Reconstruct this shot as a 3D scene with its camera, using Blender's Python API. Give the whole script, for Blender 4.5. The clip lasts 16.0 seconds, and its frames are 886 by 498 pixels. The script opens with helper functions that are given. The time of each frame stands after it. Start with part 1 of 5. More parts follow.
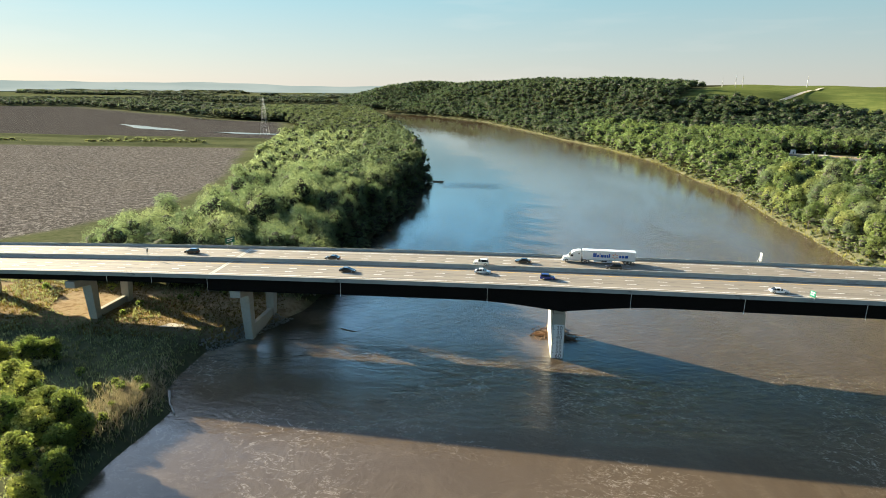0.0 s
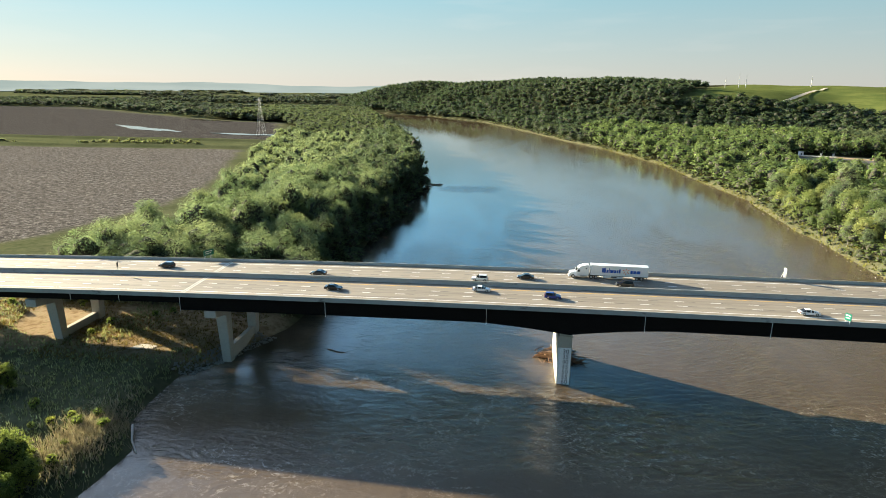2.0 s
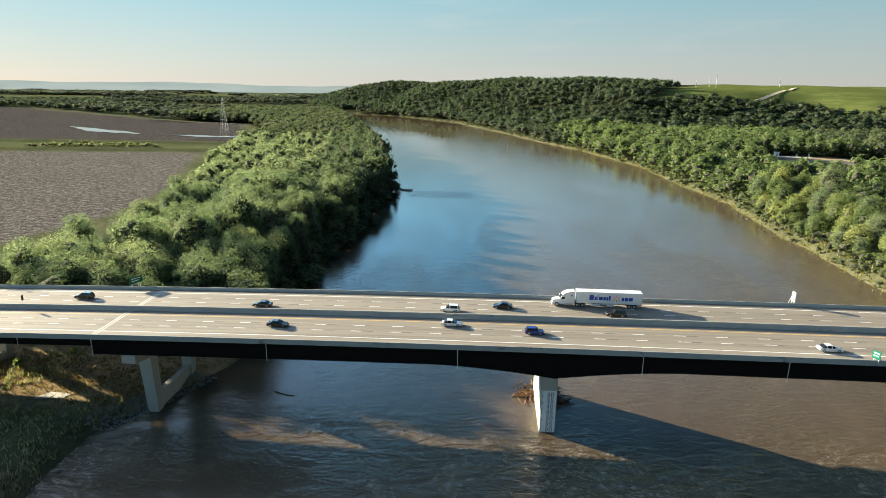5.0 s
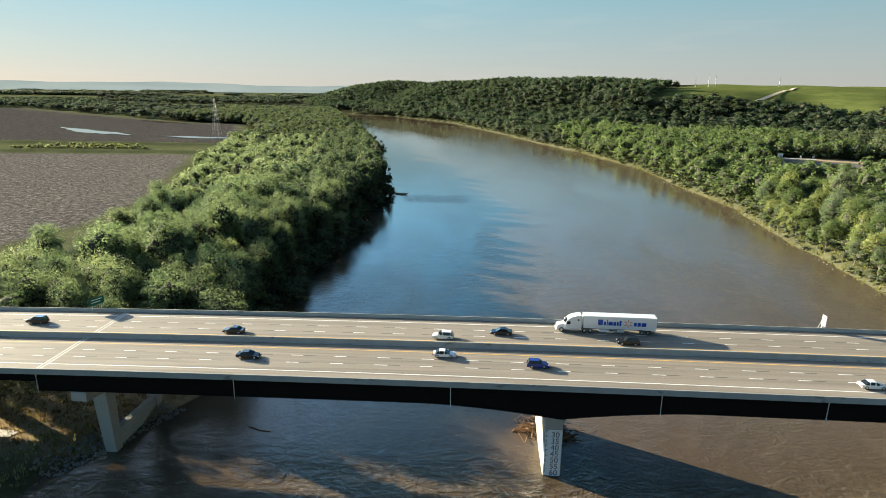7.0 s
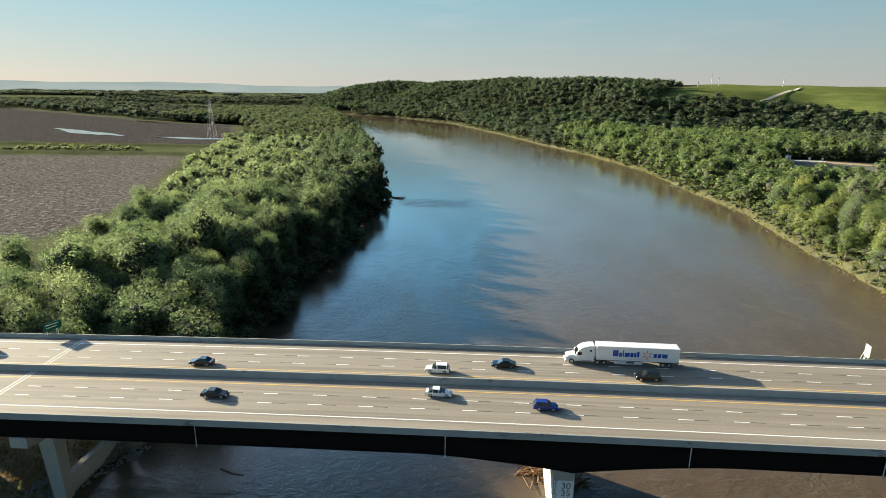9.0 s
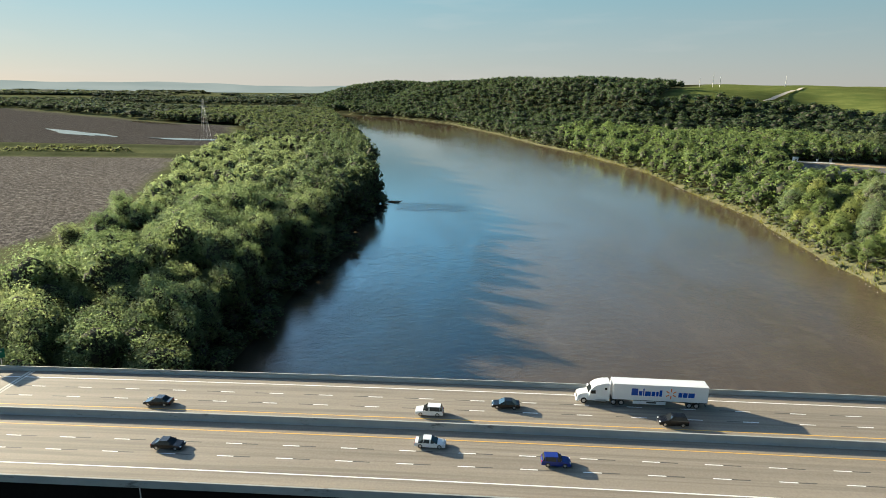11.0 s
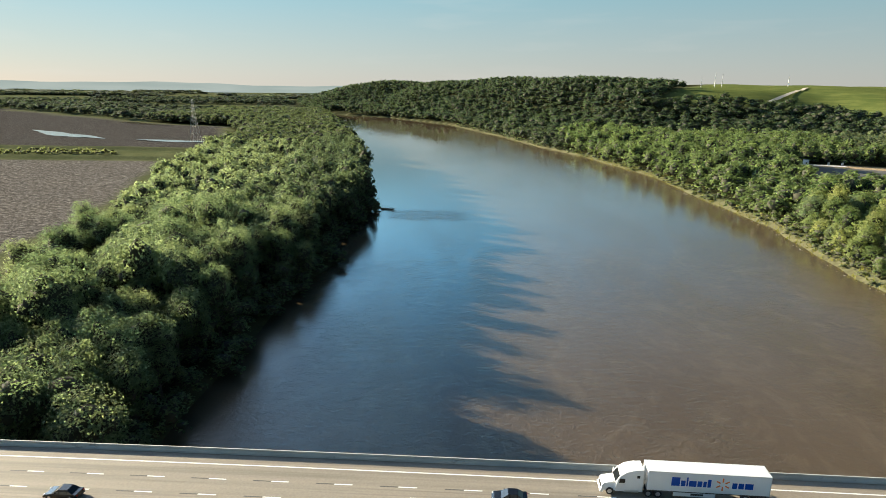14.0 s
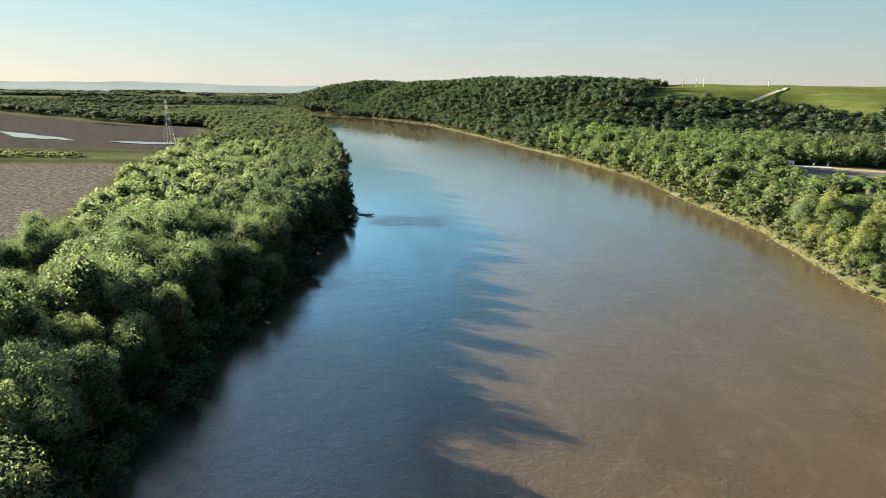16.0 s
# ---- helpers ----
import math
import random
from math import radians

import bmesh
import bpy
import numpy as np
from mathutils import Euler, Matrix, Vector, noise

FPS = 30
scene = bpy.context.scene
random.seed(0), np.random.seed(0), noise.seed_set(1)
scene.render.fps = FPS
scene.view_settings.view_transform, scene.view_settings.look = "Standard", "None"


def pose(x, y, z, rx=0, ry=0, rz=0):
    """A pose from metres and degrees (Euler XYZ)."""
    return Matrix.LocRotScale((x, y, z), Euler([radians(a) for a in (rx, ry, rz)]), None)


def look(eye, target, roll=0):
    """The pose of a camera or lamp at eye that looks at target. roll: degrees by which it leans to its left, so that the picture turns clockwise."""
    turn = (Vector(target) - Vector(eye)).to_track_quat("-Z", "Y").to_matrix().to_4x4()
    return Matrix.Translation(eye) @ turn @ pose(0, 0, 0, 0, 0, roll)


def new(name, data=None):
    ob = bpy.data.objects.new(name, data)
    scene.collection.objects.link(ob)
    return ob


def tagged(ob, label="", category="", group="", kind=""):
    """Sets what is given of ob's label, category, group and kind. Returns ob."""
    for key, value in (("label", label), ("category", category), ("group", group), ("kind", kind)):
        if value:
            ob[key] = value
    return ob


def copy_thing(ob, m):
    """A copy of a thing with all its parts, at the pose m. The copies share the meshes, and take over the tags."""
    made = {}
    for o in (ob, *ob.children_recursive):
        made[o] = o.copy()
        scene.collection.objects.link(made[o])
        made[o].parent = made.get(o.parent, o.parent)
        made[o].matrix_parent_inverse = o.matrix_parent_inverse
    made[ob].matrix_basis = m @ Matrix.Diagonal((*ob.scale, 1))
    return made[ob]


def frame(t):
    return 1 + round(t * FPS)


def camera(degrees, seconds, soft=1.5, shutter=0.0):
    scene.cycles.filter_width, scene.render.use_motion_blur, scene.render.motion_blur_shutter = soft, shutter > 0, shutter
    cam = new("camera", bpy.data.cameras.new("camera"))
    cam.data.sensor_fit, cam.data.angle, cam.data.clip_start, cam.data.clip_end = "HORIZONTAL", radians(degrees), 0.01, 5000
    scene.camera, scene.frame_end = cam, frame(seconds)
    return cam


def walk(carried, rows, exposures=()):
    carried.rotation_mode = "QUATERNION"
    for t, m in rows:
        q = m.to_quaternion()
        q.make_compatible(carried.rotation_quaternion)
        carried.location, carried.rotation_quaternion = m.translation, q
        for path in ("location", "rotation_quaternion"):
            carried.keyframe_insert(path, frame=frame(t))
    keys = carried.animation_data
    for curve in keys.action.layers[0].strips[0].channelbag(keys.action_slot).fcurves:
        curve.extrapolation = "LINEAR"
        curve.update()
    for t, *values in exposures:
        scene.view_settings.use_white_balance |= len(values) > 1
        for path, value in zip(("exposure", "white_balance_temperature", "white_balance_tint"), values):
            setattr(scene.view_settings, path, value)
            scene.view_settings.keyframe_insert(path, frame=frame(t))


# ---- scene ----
cam = camera(72.87, 16.0, soft=0.55)
PATH = [
    (0.0, (-14.46, -166.95, 78.23), (-25.94, -71.19, 51.79), 0.73),
    (0.5, (-14.56, -162.89, 78.23), (-26.14, -67.14, 51.79), 0.73),
    (1.0, (-14.65, -158.82, 78.22), (-26.22, -63.07, 51.79), 0.73),
    (1.5, (-14.78, -154.75, 78.21), (-26.39, -59.01, 51.78), 0.73),
    (2.0, (-14.92, -150.70, 78.19), (-26.50, -54.95, 51.75), 0.73),
    (2.5, (-15.08, -146.63, 78.17), (-26.54, -50.87, 51.74), 0.73),
    (3.0, (-15.19, -142.54, 78.17), (-26.17, -46.72, 51.74), 0.73),
    (3.5, (-15.26, -138.44, 78.20), (-25.42, -42.53, 51.76), 0.73),
    (4.0, (-15.27, -134.35, 78.25), (-24.03, -38.31, 51.81), 0.73),
    (6.5, (-15.27, -114.10, 78.53), (-22.24, -17.91, 52.10), 0.73),
    (7.0, (-15.28, -110.05, 78.59), (-22.24, -13.86, 52.15), 0.73),
    (7.5, (-15.31, -105.97, 78.65), (-22.30, -9.78, 52.22), 0.73),
    (8.0, (-15.34, -101.92, 78.68), (-22.37, -5.74, 52.24), 0.73),
    (8.5, (-15.36, -97.89, 78.66), (-22.32, -1.70, 52.22), 0.73),
    (9.0, (-15.36, -93.83, 78.60), (-22.40, 2.35, 52.17), 0.73),
    (11.5, (-15.54, -73.36, 78.22), (-22.44, 22.84, 51.79), 0.73),
    (12.0, (-15.57, -69.25, 78.20), (-22.49, 26.95, 51.76), 0.73),
    (12.5, (-15.61, -65.15, 78.21), (-22.43, 31.05, 51.78), 0.73),
    (13.0, (-15.63, -61.09, 78.27), (-22.42, 35.11, 51.84), 0.73),
    (13.5, (-15.63, -57.08, 78.36), (-22.39, 39.13, 51.93), 0.73),
    (14.0, (-15.60, -53.11, 78.47), (-22.28, 43.10, 52.03), 0.73),
    (14.5, (-15.54, -49.17, 78.57), (-22.09, 47.05, 52.13), 0.73),
    (15.0, (-15.44, -45.27, 78.65), (-21.41, 50.99, 52.22), 0.73),
    (15.5, (-15.30, -41.38, 78.71), (-20.22, 54.94, 52.28), 0.73),
    (16.0, (-15.15, -37.50, 78.77), (-19.13, 58.86, 52.33), 0.73),
]
walk(cam, [(t, look(e, g, r)) for t, e, g, r in PATH], exposures=[(0.0, 2.22, 6600, 3), (4.0, 2.10, 6550, 3), (7.0, 1.97, 6450, 3), (13.0, 1.84, 6450, 3), (14.5, 2.04, 6600, 3), (16.0, 2.22, 6700, 3)])

# ------------------------------------------------------------------ light
SUN_UP = radians(14.0)
SUN_DIR = Vector((-0.893 * math.cos(SUN_UP), 0.437 * math.cos(SUN_UP), math.sin(SUN_UP)))
sun_lamp = bpy.data.lights.new("sun", "SUN")
sun_lamp.energy, sun_lamp.angle, sun_lamp.color = 5.0, radians(0.53), (1.0, 0.84, 0.62)
sun = new("sun", sun_lamp)
sun.matrix_world = look((0, 0, 300), Vector((0, 0, 300)) - SUN_DIR)

world = bpy.data.worlds.new("sky")
scene.world = world
world.use_nodes = True
wn, wl = world.node_tree.nodes, world.node_tree.links
wn.clear()
sky = wn.new("ShaderNodeTexSky")
sky.sky_type, sky.sun_disc = "NISHITA", False
sky.sun_elevation, sky.sun_rotation = SUN_UP, math.atan2(SUN_DIR.x, SUN_DIR.y)
sky.air_density, sky.dust_density, sky.ozone_density = 1.1, 0.3, 3.0
bg = wn.new("ShaderNodeBackground")
bg.inputs["Strength"].default_value = 0.0425
wo = wn.new("ShaderNodeOutputWorld")
wc = wn.new("ShaderNodeTexCoord")
sep = wn.new("ShaderNodeSeparateXYZ")
wl.new(wc.outputs["Generated"], sep.inputs[0])
low = wn.new("ShaderNodeMapRange")
low.interpolation_type = "SMOOTHSTEP"
for key, val in (("From Min", 0.0), ("From Max", 3.2), ("To Min", 0.87), ("To Max", 0.0)):
    low.inputs[key].default_value = val
wl.new(sep.outputs["Z"], low.inputs["Value"])
haze = wn.new("ShaderNodeMix")
haze.data_type = "RGBA"
tone = wn.new("ShaderNodeValToRGB")
tone.color_ramp.elements[0].position, tone.color_ramp.elements[0].color = 0.0, (4.0, 3.85, 3.8, 1)
tone.color_ramp.elements[1].position, tone.color_ramp.elements[1].color = 0.125, (2.35, 3.65, 4.25, 1)
for place, shade in ((0.17, (2.3, 4.7, 6.2, 1)), (0.25, (2.1, 5.8, 9.0, 1)), (0.36, (1.0, 4.0, 8.0, 1)), (0.47, (0.22, 0.95, 2.2, 1)), (0.72, (0.16, 0.65, 1.7, 1)), (0.95, (0.14, 0.62, 1.6, 1))):
    deep = tone.color_ramp.elements.new(place)
    deep.color = shade
wl.new(sep.outputs["Z"], tone.inputs["Fac"])
wl.new(tone.outputs["Color"], haze.inputs[7])
wl.new(low.outputs[0], haze.inputs[0])
wl.new(sky.outputs[0], haze.inputs[6])
# thin streaks of cloud
wm = wn.new("ShaderNodeMapping")
wm.inputs["Scale"].default_value = (3.0, 3.0, 22.0)
wl.new(wc.outputs["Generated"], wm.inputs["Vector"])
wisp = wn.new("ShaderNodeTexNoise")
wisp.inputs["Scale"].default_value, wisp.inputs["Detail"].default_value = 1.6, 7.0
wl.new(wm.outputs[0], wisp.inputs["Vector"])
thin = wn.new("ShaderNodeMapRange")
for key, val in (("From Min", 0.56), ("From Max", 0.78), ("To Min", 0.0), ("To Max", 0.16)):
    thin.inputs[key].default_value = val
wl.new(wisp.outputs["Fac"], thin.inputs["Value"])
cloud = wn.new("ShaderNodeMix")
cloud.data_type = "RGBA"
cloud.inputs[7].default_value = (5.4, 5.1, 5.0, 1)
veil = wn.new("ShaderNodeMapRange")
for key, val in (("From Min", 0.14), ("From Max", 0.34), ("To Min", 1.0), ("To Max", 4.0)):
    veil.inputs[key].default_value = val
wl.new(sep.outputs["Z"], veil.inputs["Value"])
thick = wn.new("ShaderNodeMath")
thick.operation = "MULTIPLY"
wl.new(thin.outputs[0], thick.inputs[0])
wl.new(veil.outputs[0], thick.inputs[1])
wl.new(thick.outputs[0], cloud.inputs[0])
wl.new(haze.outputs[2], cloud.inputs[6])
# the sky pales towards the sun's side and deepens away from it
side = wn.new("ShaderNodeMapRange")
for key, val in (("From Min", -0.5), ("From Max", 0.7), ("To Min", 1.0), ("To Max", 0.76)):
    side.inputs[key].default_value = val
wl.new(sep.outputs["X"], side.inputs["Value"])
away = wn.new("ShaderNodeMix")
away.data_type, away.blend_type = "RGBA", "MULTIPLY"
away.inputs[0].default_value = 1.0
wl.new(cloud.outputs[2], away.inputs[6])
wl.new(side.outputs[0], away.inputs[7])
# higher up, the sky glows round the sun and is deep and dim across from it
near_sun = wn.new("ShaderNodeVectorMath")
near_sun.operation = "DOT_PRODUCT"
near_sun.inputs[1].default_value = SUN_DIR
wl.new(wc.outputs["Generated"], near_sun.inputs[0])


def sky_math(op, a, b):
    nd = wn.new("ShaderNodeMath")
    nd.operation = op
    for sock, v in zip(nd.inputs, (a, b)):
        if isinstance(v, (int, float)):
            sock.default_value = v
        else:
            wl.new(v, sock)
    return nd.outputs[0]


def sky_range(v, lo, hi, a, b, kind="LINEAR"):
    nd = wn.new("ShaderNodeMapRange")
    nd.interpolation_type = kind
    for key, val in (("From Min", lo), ("From Max", hi), ("To Min", a), ("To Max", b)):
        nd.inputs[key].default_value = val
    wl.new(v, nd.inputs["Value"])
    return nd.outputs[0]


high = sky_range(sep.outputs["Z"], 0.12, 0.25, 0.0, 1.0, "SMOOTHSTEP")
toward = sky_range(near_sun.outputs["Value"], -0.3, 0.95, 0.0, 1.0)
gain = sky_math("ADD", sky_math("MULTIPLY", sky_math("POWER", toward, 1.8), 3.2), 0.14)
gain = sky_math("ADD", sky_math("MULTIPLY", sky_math("SUBTRACT", gain, 1.0), high), 1.0)
lit = wn.new("ShaderNodeMix")
lit.data_type, lit.blend_type = "RGBA", "MULTIPLY"
lit.inputs[0].default_value = 1.0
wl.new(away.outputs[2], lit.inputs[6])
wl.new(gain, lit.inputs[7])
ring = sky_math("MULTIPLY", sky_math("POWER", sky_math("MAXIMUM", near_sun.outputs["Value"], 0.0), 6.0), high)
ring = sky_math("MULTIPLY", ring, 16.0)
glow = wn.new("ShaderNodeMix")
glow.data_type, glow.blend_type = "RGBA", "MULTIPLY"
glow.inputs[0].default_value = 1.0
glow.inputs[7].default_value = (1.0, 0.96, 0.98, 1)
wl.new(ring, glow.inputs[6])
full = wn.new("ShaderNodeMix")
full.data_type, full.blend_type = "RGBA", "ADD"
full.inputs[0].default_value = 1.0
wl.new(lit.outputs[2], full.inputs[6])
wl.new(glow.outputs[2], full.inputs[7])
wl.new(full.outputs[2], bg.inputs["Color"])
wl.new(bg.outputs[0], wo.inputs["Surface"])


# ------------------------------------------------------------------ materials
def material(name, rough=0.8, metal=0.0, spec=0.5):
    m = bpy.data.materials.new(name)
    m.use_nodes = True
    b = m.node_tree.nodes["Principled BSDF"]
    b.inputs["Roughness"].default_value = rough
    b.inputs["Metallic"].default_value = metal
    b.inputs["Specular IOR Level"].default_value = spec
    return m, m.node_tree.nodes, m.node_tree.links, b


def coords(nodes, links, kind="Object", scale=(1, 1, 1)):
    tc = nodes.new("ShaderNodeTexCoord")
    mp = nodes.new("ShaderNodeMapping")
    mp.inputs["Scale"].default_value = scale
    links.new(tc.outputs[kind], mp.inputs["Vector"])
    return mp.outputs[0]


def noise_tex(nodes, links, vec, scale, detail=4.0, rough=0.55, distort=0.0):
    n = nodes.new("ShaderNodeTexNoise")
    n.inputs["Scale"].default_value, n.inputs["Detail"].default_value = scale, detail
    n.inputs["Roughness"].default_value, n.inputs["Distortion"].default_value = rough, distort
    links.new(vec, n.inputs["Vector"])
    return n.outputs["Fac"]


def ramp(nodes, links, fac, stops):
    r = nodes.new("ShaderNodeValToRGB")
    e = r.color_ramp.elements
    while len(e) < len(stops):
        e.new(0.5)
    for el, (p, c) in zip(e, stops):
        el.position, el.color = p, (*c, 1)
    links.new(fac, r.inputs["Fac"])
    return r.outputs["Color"]


def mix(nodes, links, fac, a, b, mode="MIX"):
    n = nodes.new("ShaderNodeMix")
    n.data_type, n.blend_type = "RGBA", mode
    for sock, v in ((n.inputs[0], fac), (n.inputs[6], a), (n.inputs[7], b)):
        if isinstance(v, bpy.types.NodeSocket):
            links.new(v, sock)
        elif isinstance(v, (int, float)):
            sock.default_value = v
        else:
            sock.default_value = (*v, 1)
    return n.outputs[2]


def bump(nodes, links, height, b, strength=0.3, distance=0.1):
    n = nodes.new("ShaderNodeBump")
    n.inputs["Strength"].default_value, n.inputs["Distance"].default_value = strength, distance
    links.new(height, n.inputs["Height"])
    links.new(n.outputs[0], b.inputs["Normal"])
    return n


def plain(name, lo, hi, scale=1.0, rough=0.7, metal=0.0, bumpy=0.0, fine=6.0):
    """A surface that varies between two colours at two scales."""
    m, n, l, b = material(name, rough, metal)
    v = coords(n, l)
    big, small = noise_tex(n, l, v, scale), noise_tex(n, l, v, scale * fine, 6)
    c = mix(n, l, big, lo, hi)
    c = mix(n, l, 0.35, c, ramp(n, l, small, [(0.3, lo), (0.7, hi)]))
    l.new(c, b.inputs["Base Color"])
    if bumpy:
        bump(n, l, small, b, bumpy, 0.05)
    return m


def leaf_material(name, dark, light, glow=0.25):
    """Foliage: green varied from tree to tree and clump to clump, letting some light through."""
    m, n, l, b = material(name, 0.85, 0, 0.08)
    oi = n.new("ShaderNodeObjectInfo")
    geo = n.new("ShaderNodeNewGeometry")
    c = mix(n, l, geo.outputs["Random Per Island"], dark, light)
    hs = n.new("ShaderNodeHueSaturation")
    mr = n.new("ShaderNodeMapRange")
    mr.inputs["To Min"].default_value, mr.inputs["To Max"].default_value = 0.475, 0.53
    l.new(oi.outputs["Random"], mr.inputs["Value"])
    l.new(mr.outputs[0], hs.inputs["Hue"])
    mv = n.new("ShaderNodeMapRange")
    mv.inputs["To Min"].default_value, mv.inputs["To Max"].default_value = 1.25, 0.75
    l.new(oi.outputs["Random"], mv.inputs["Value"])
    l.new(mv.outputs[0], hs.inputs["Value"])
    l.new(c, hs.inputs["Color"])
    l.new(hs.outputs[0], b.inputs["Base Color"])
    tr = n.new("ShaderNodeBsdfTranslucent")
    l.new(mix(n, l, 1.0, hs.outputs[0], (1.4, 1.5, 1.1), "MULTIPLY"), tr.inputs["Color"])
    ms = n.new("ShaderNodeMixShader")
    ms.inputs[0].default_value = glow
    l.new(b.outputs[0], ms.inputs[1])
    l.new(tr.outputs[0], ms.inputs[2])
    l.new(ms.outputs[0], n["Material Output"].inputs["Surface"])
    return m


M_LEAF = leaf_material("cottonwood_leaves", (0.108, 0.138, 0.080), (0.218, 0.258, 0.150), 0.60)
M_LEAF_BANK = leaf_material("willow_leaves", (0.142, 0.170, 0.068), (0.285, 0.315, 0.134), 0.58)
# yellower copy of the willow leaves: sun shining through put into the colour
M_LEAF_NEAR = leaf_material("backlit_willow_leaves", (0.134, 0.160, 0.044), (0.302, 0.328, 0.105), 0.62)
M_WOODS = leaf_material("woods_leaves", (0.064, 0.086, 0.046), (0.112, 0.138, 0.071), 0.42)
# darker copy of the cottonwood leaves: the bank's shaded side put into the colour
M_LEAF_SHADED = leaf_material("shade_toned_cottonwood_leaves", (0.070, 0.092, 0.054), (0.142, 0.174, 0.100), 0.45)
# greyer leaves for the far belts: distance haze put into the colour
M_HAZED_LEAF = leaf_material("hazed_woods_leaves", (0.071, 0.087, 0.057), (0.118, 0.134, 0.087), 0.4)
M_BARK = plain("bark", (0.10, 0.085, 0.065), (0.24, 0.21, 0.17), 1.5, 0.9, bumpy=0.5)
# near-black filler for the crown hearts: inner shade put into the colour
M_CROWN_SHADE = plain("crown_shade", (0.028, 0.030, 0.018), (0.060, 0.058, 0.036), 0.8, 0.95)
M_CONC = plain("pier_concrete", (0.36, 0.34, 0.30), (0.52, 0.49, 0.43), 0.25, 0.85, bumpy=0.15)


def stained_concrete():
    m, n, l, b = material("barrier_concrete", 0.85)
    v = coords(n, l)
    c = mix(n, l, noise_tex(n, l, v, 0.35), (0.25, 0.265, 0.256), (0.40, 0.410, 0.390))
    drip = noise_tex(n, l, coords(n, l, "Object", (0.22, 1.0, 0.5)), 1.0, 6, 0.7)
    c = mix(n, l, ramp(n, l, drip, [(0.60, (0, 0, 0)), (0.70, (0.75, 0.75, 0.75))]), c, (0.07, 0.07, 0.066))
    l.new(c, b.inputs["Base Color"])
    bump(n, l, noise_tex(n, l, v, 3.0, 5), b, 0.15, 0.03)
    return m


M_BARRIER = stained_concrete()
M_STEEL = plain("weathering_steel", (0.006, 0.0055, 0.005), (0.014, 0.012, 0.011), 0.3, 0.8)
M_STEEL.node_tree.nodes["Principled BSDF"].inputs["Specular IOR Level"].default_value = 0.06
M_PIPE = plain("galvanised_pipe", (0.55, 0.55, 0.53), (0.72, 0.72, 0.70), 1.0, 0.5)
M_WHITE_LINE = plain("white_marking", (0.70, 0.70, 0.68), (0.84, 0.84, 0.82), 0.8, 0.7)
M_YELLOW_LINE = plain("yellow_marking", (0.62, 0.36, 0.06), (0.75, 0.45, 0.09), 0.8, 0.7)
M_BLACK_LINE = plain("black_marking", (0.045, 0.043, 0.04), (0.09, 0.085, 0.08), 0.8, 0.8)
M_GAUGE = plain("gauge_white", (0.80, 0.82, 0.84), (0.90, 0.91, 0.92), 0.5, 0.6)
M_INK = plain("gauge_black", (0.02, 0.02, 0.022), (0.035, 0.035, 0.04), 1.0, 0.6)
M_DRIFT = plain("driftwood", (0.14, 0.075, 0.04), (0.30, 0.18, 0.10), 1.5, 0.9)
M_GREY_WOOD = plain("weathered_log", (0.36, 0.33, 0.29), (0.58, 0.55, 0.50), 1.5, 0.9)
M_ROCK = plain("limestone_riprap", (0.17, 0.165, 0.15), (0.36, 0.35, 0.32), 1.2, 0.9, bumpy=0.4)
M_SIGN_GREEN = plain("sign_green", (0.0, 0.12, 0.075), (0.0, 0.15, 0.095), 1.0, 0.4)
M_SIGN_BACK = plain("sign_aluminium", (0.40, 0.41, 0.41), (0.55, 0.56, 0.56), 1.0, 0.4, 0.2)
M_LATTICE = plain("galvanised_lattice", (0.34, 0.34, 0.33), (0.48, 0.48, 0.47), 0.2, 0.5)


def deck_material():
    m, n, l, b = material("deck_concrete", 0.85)
    v = coords(n, l)
    lanes = coords(n, l, "Object", (0.012, 0.55, 1))
    streak = noise_tex(n, l, lanes, 1.0, 3)
    c = ramp(n, l, streak, [(0.30, (0.164, 0.138, 0.107)), (0.70, (0.271, 0.235, 0.185))])
    fine = noise_tex(n, l, v, 3.0, 6)
    c = mix(n, l, 0.3, c, ramp(n, l, fine, [(0.3, (0.161, 0.141, 0.114)), (0.7, (0.307, 0.267, 0.214))]))
    track = noise_tex(n, l, coords(n, l, "Object", (0.006, 1.15, 1)), 1.0, 2)
    c = mix(n, l, ramp(n, l, track, [(0.50, (0, 0, 0)), (0.62, (0.45, 0.45, 0.45))]), c, (0.125, 0.108, 0.088))
    l.new(c, b.inputs["Base Color"])
    bump(n, l, fine, b, 0.1, 0.02)
    return m


M_DECK = deck_material()


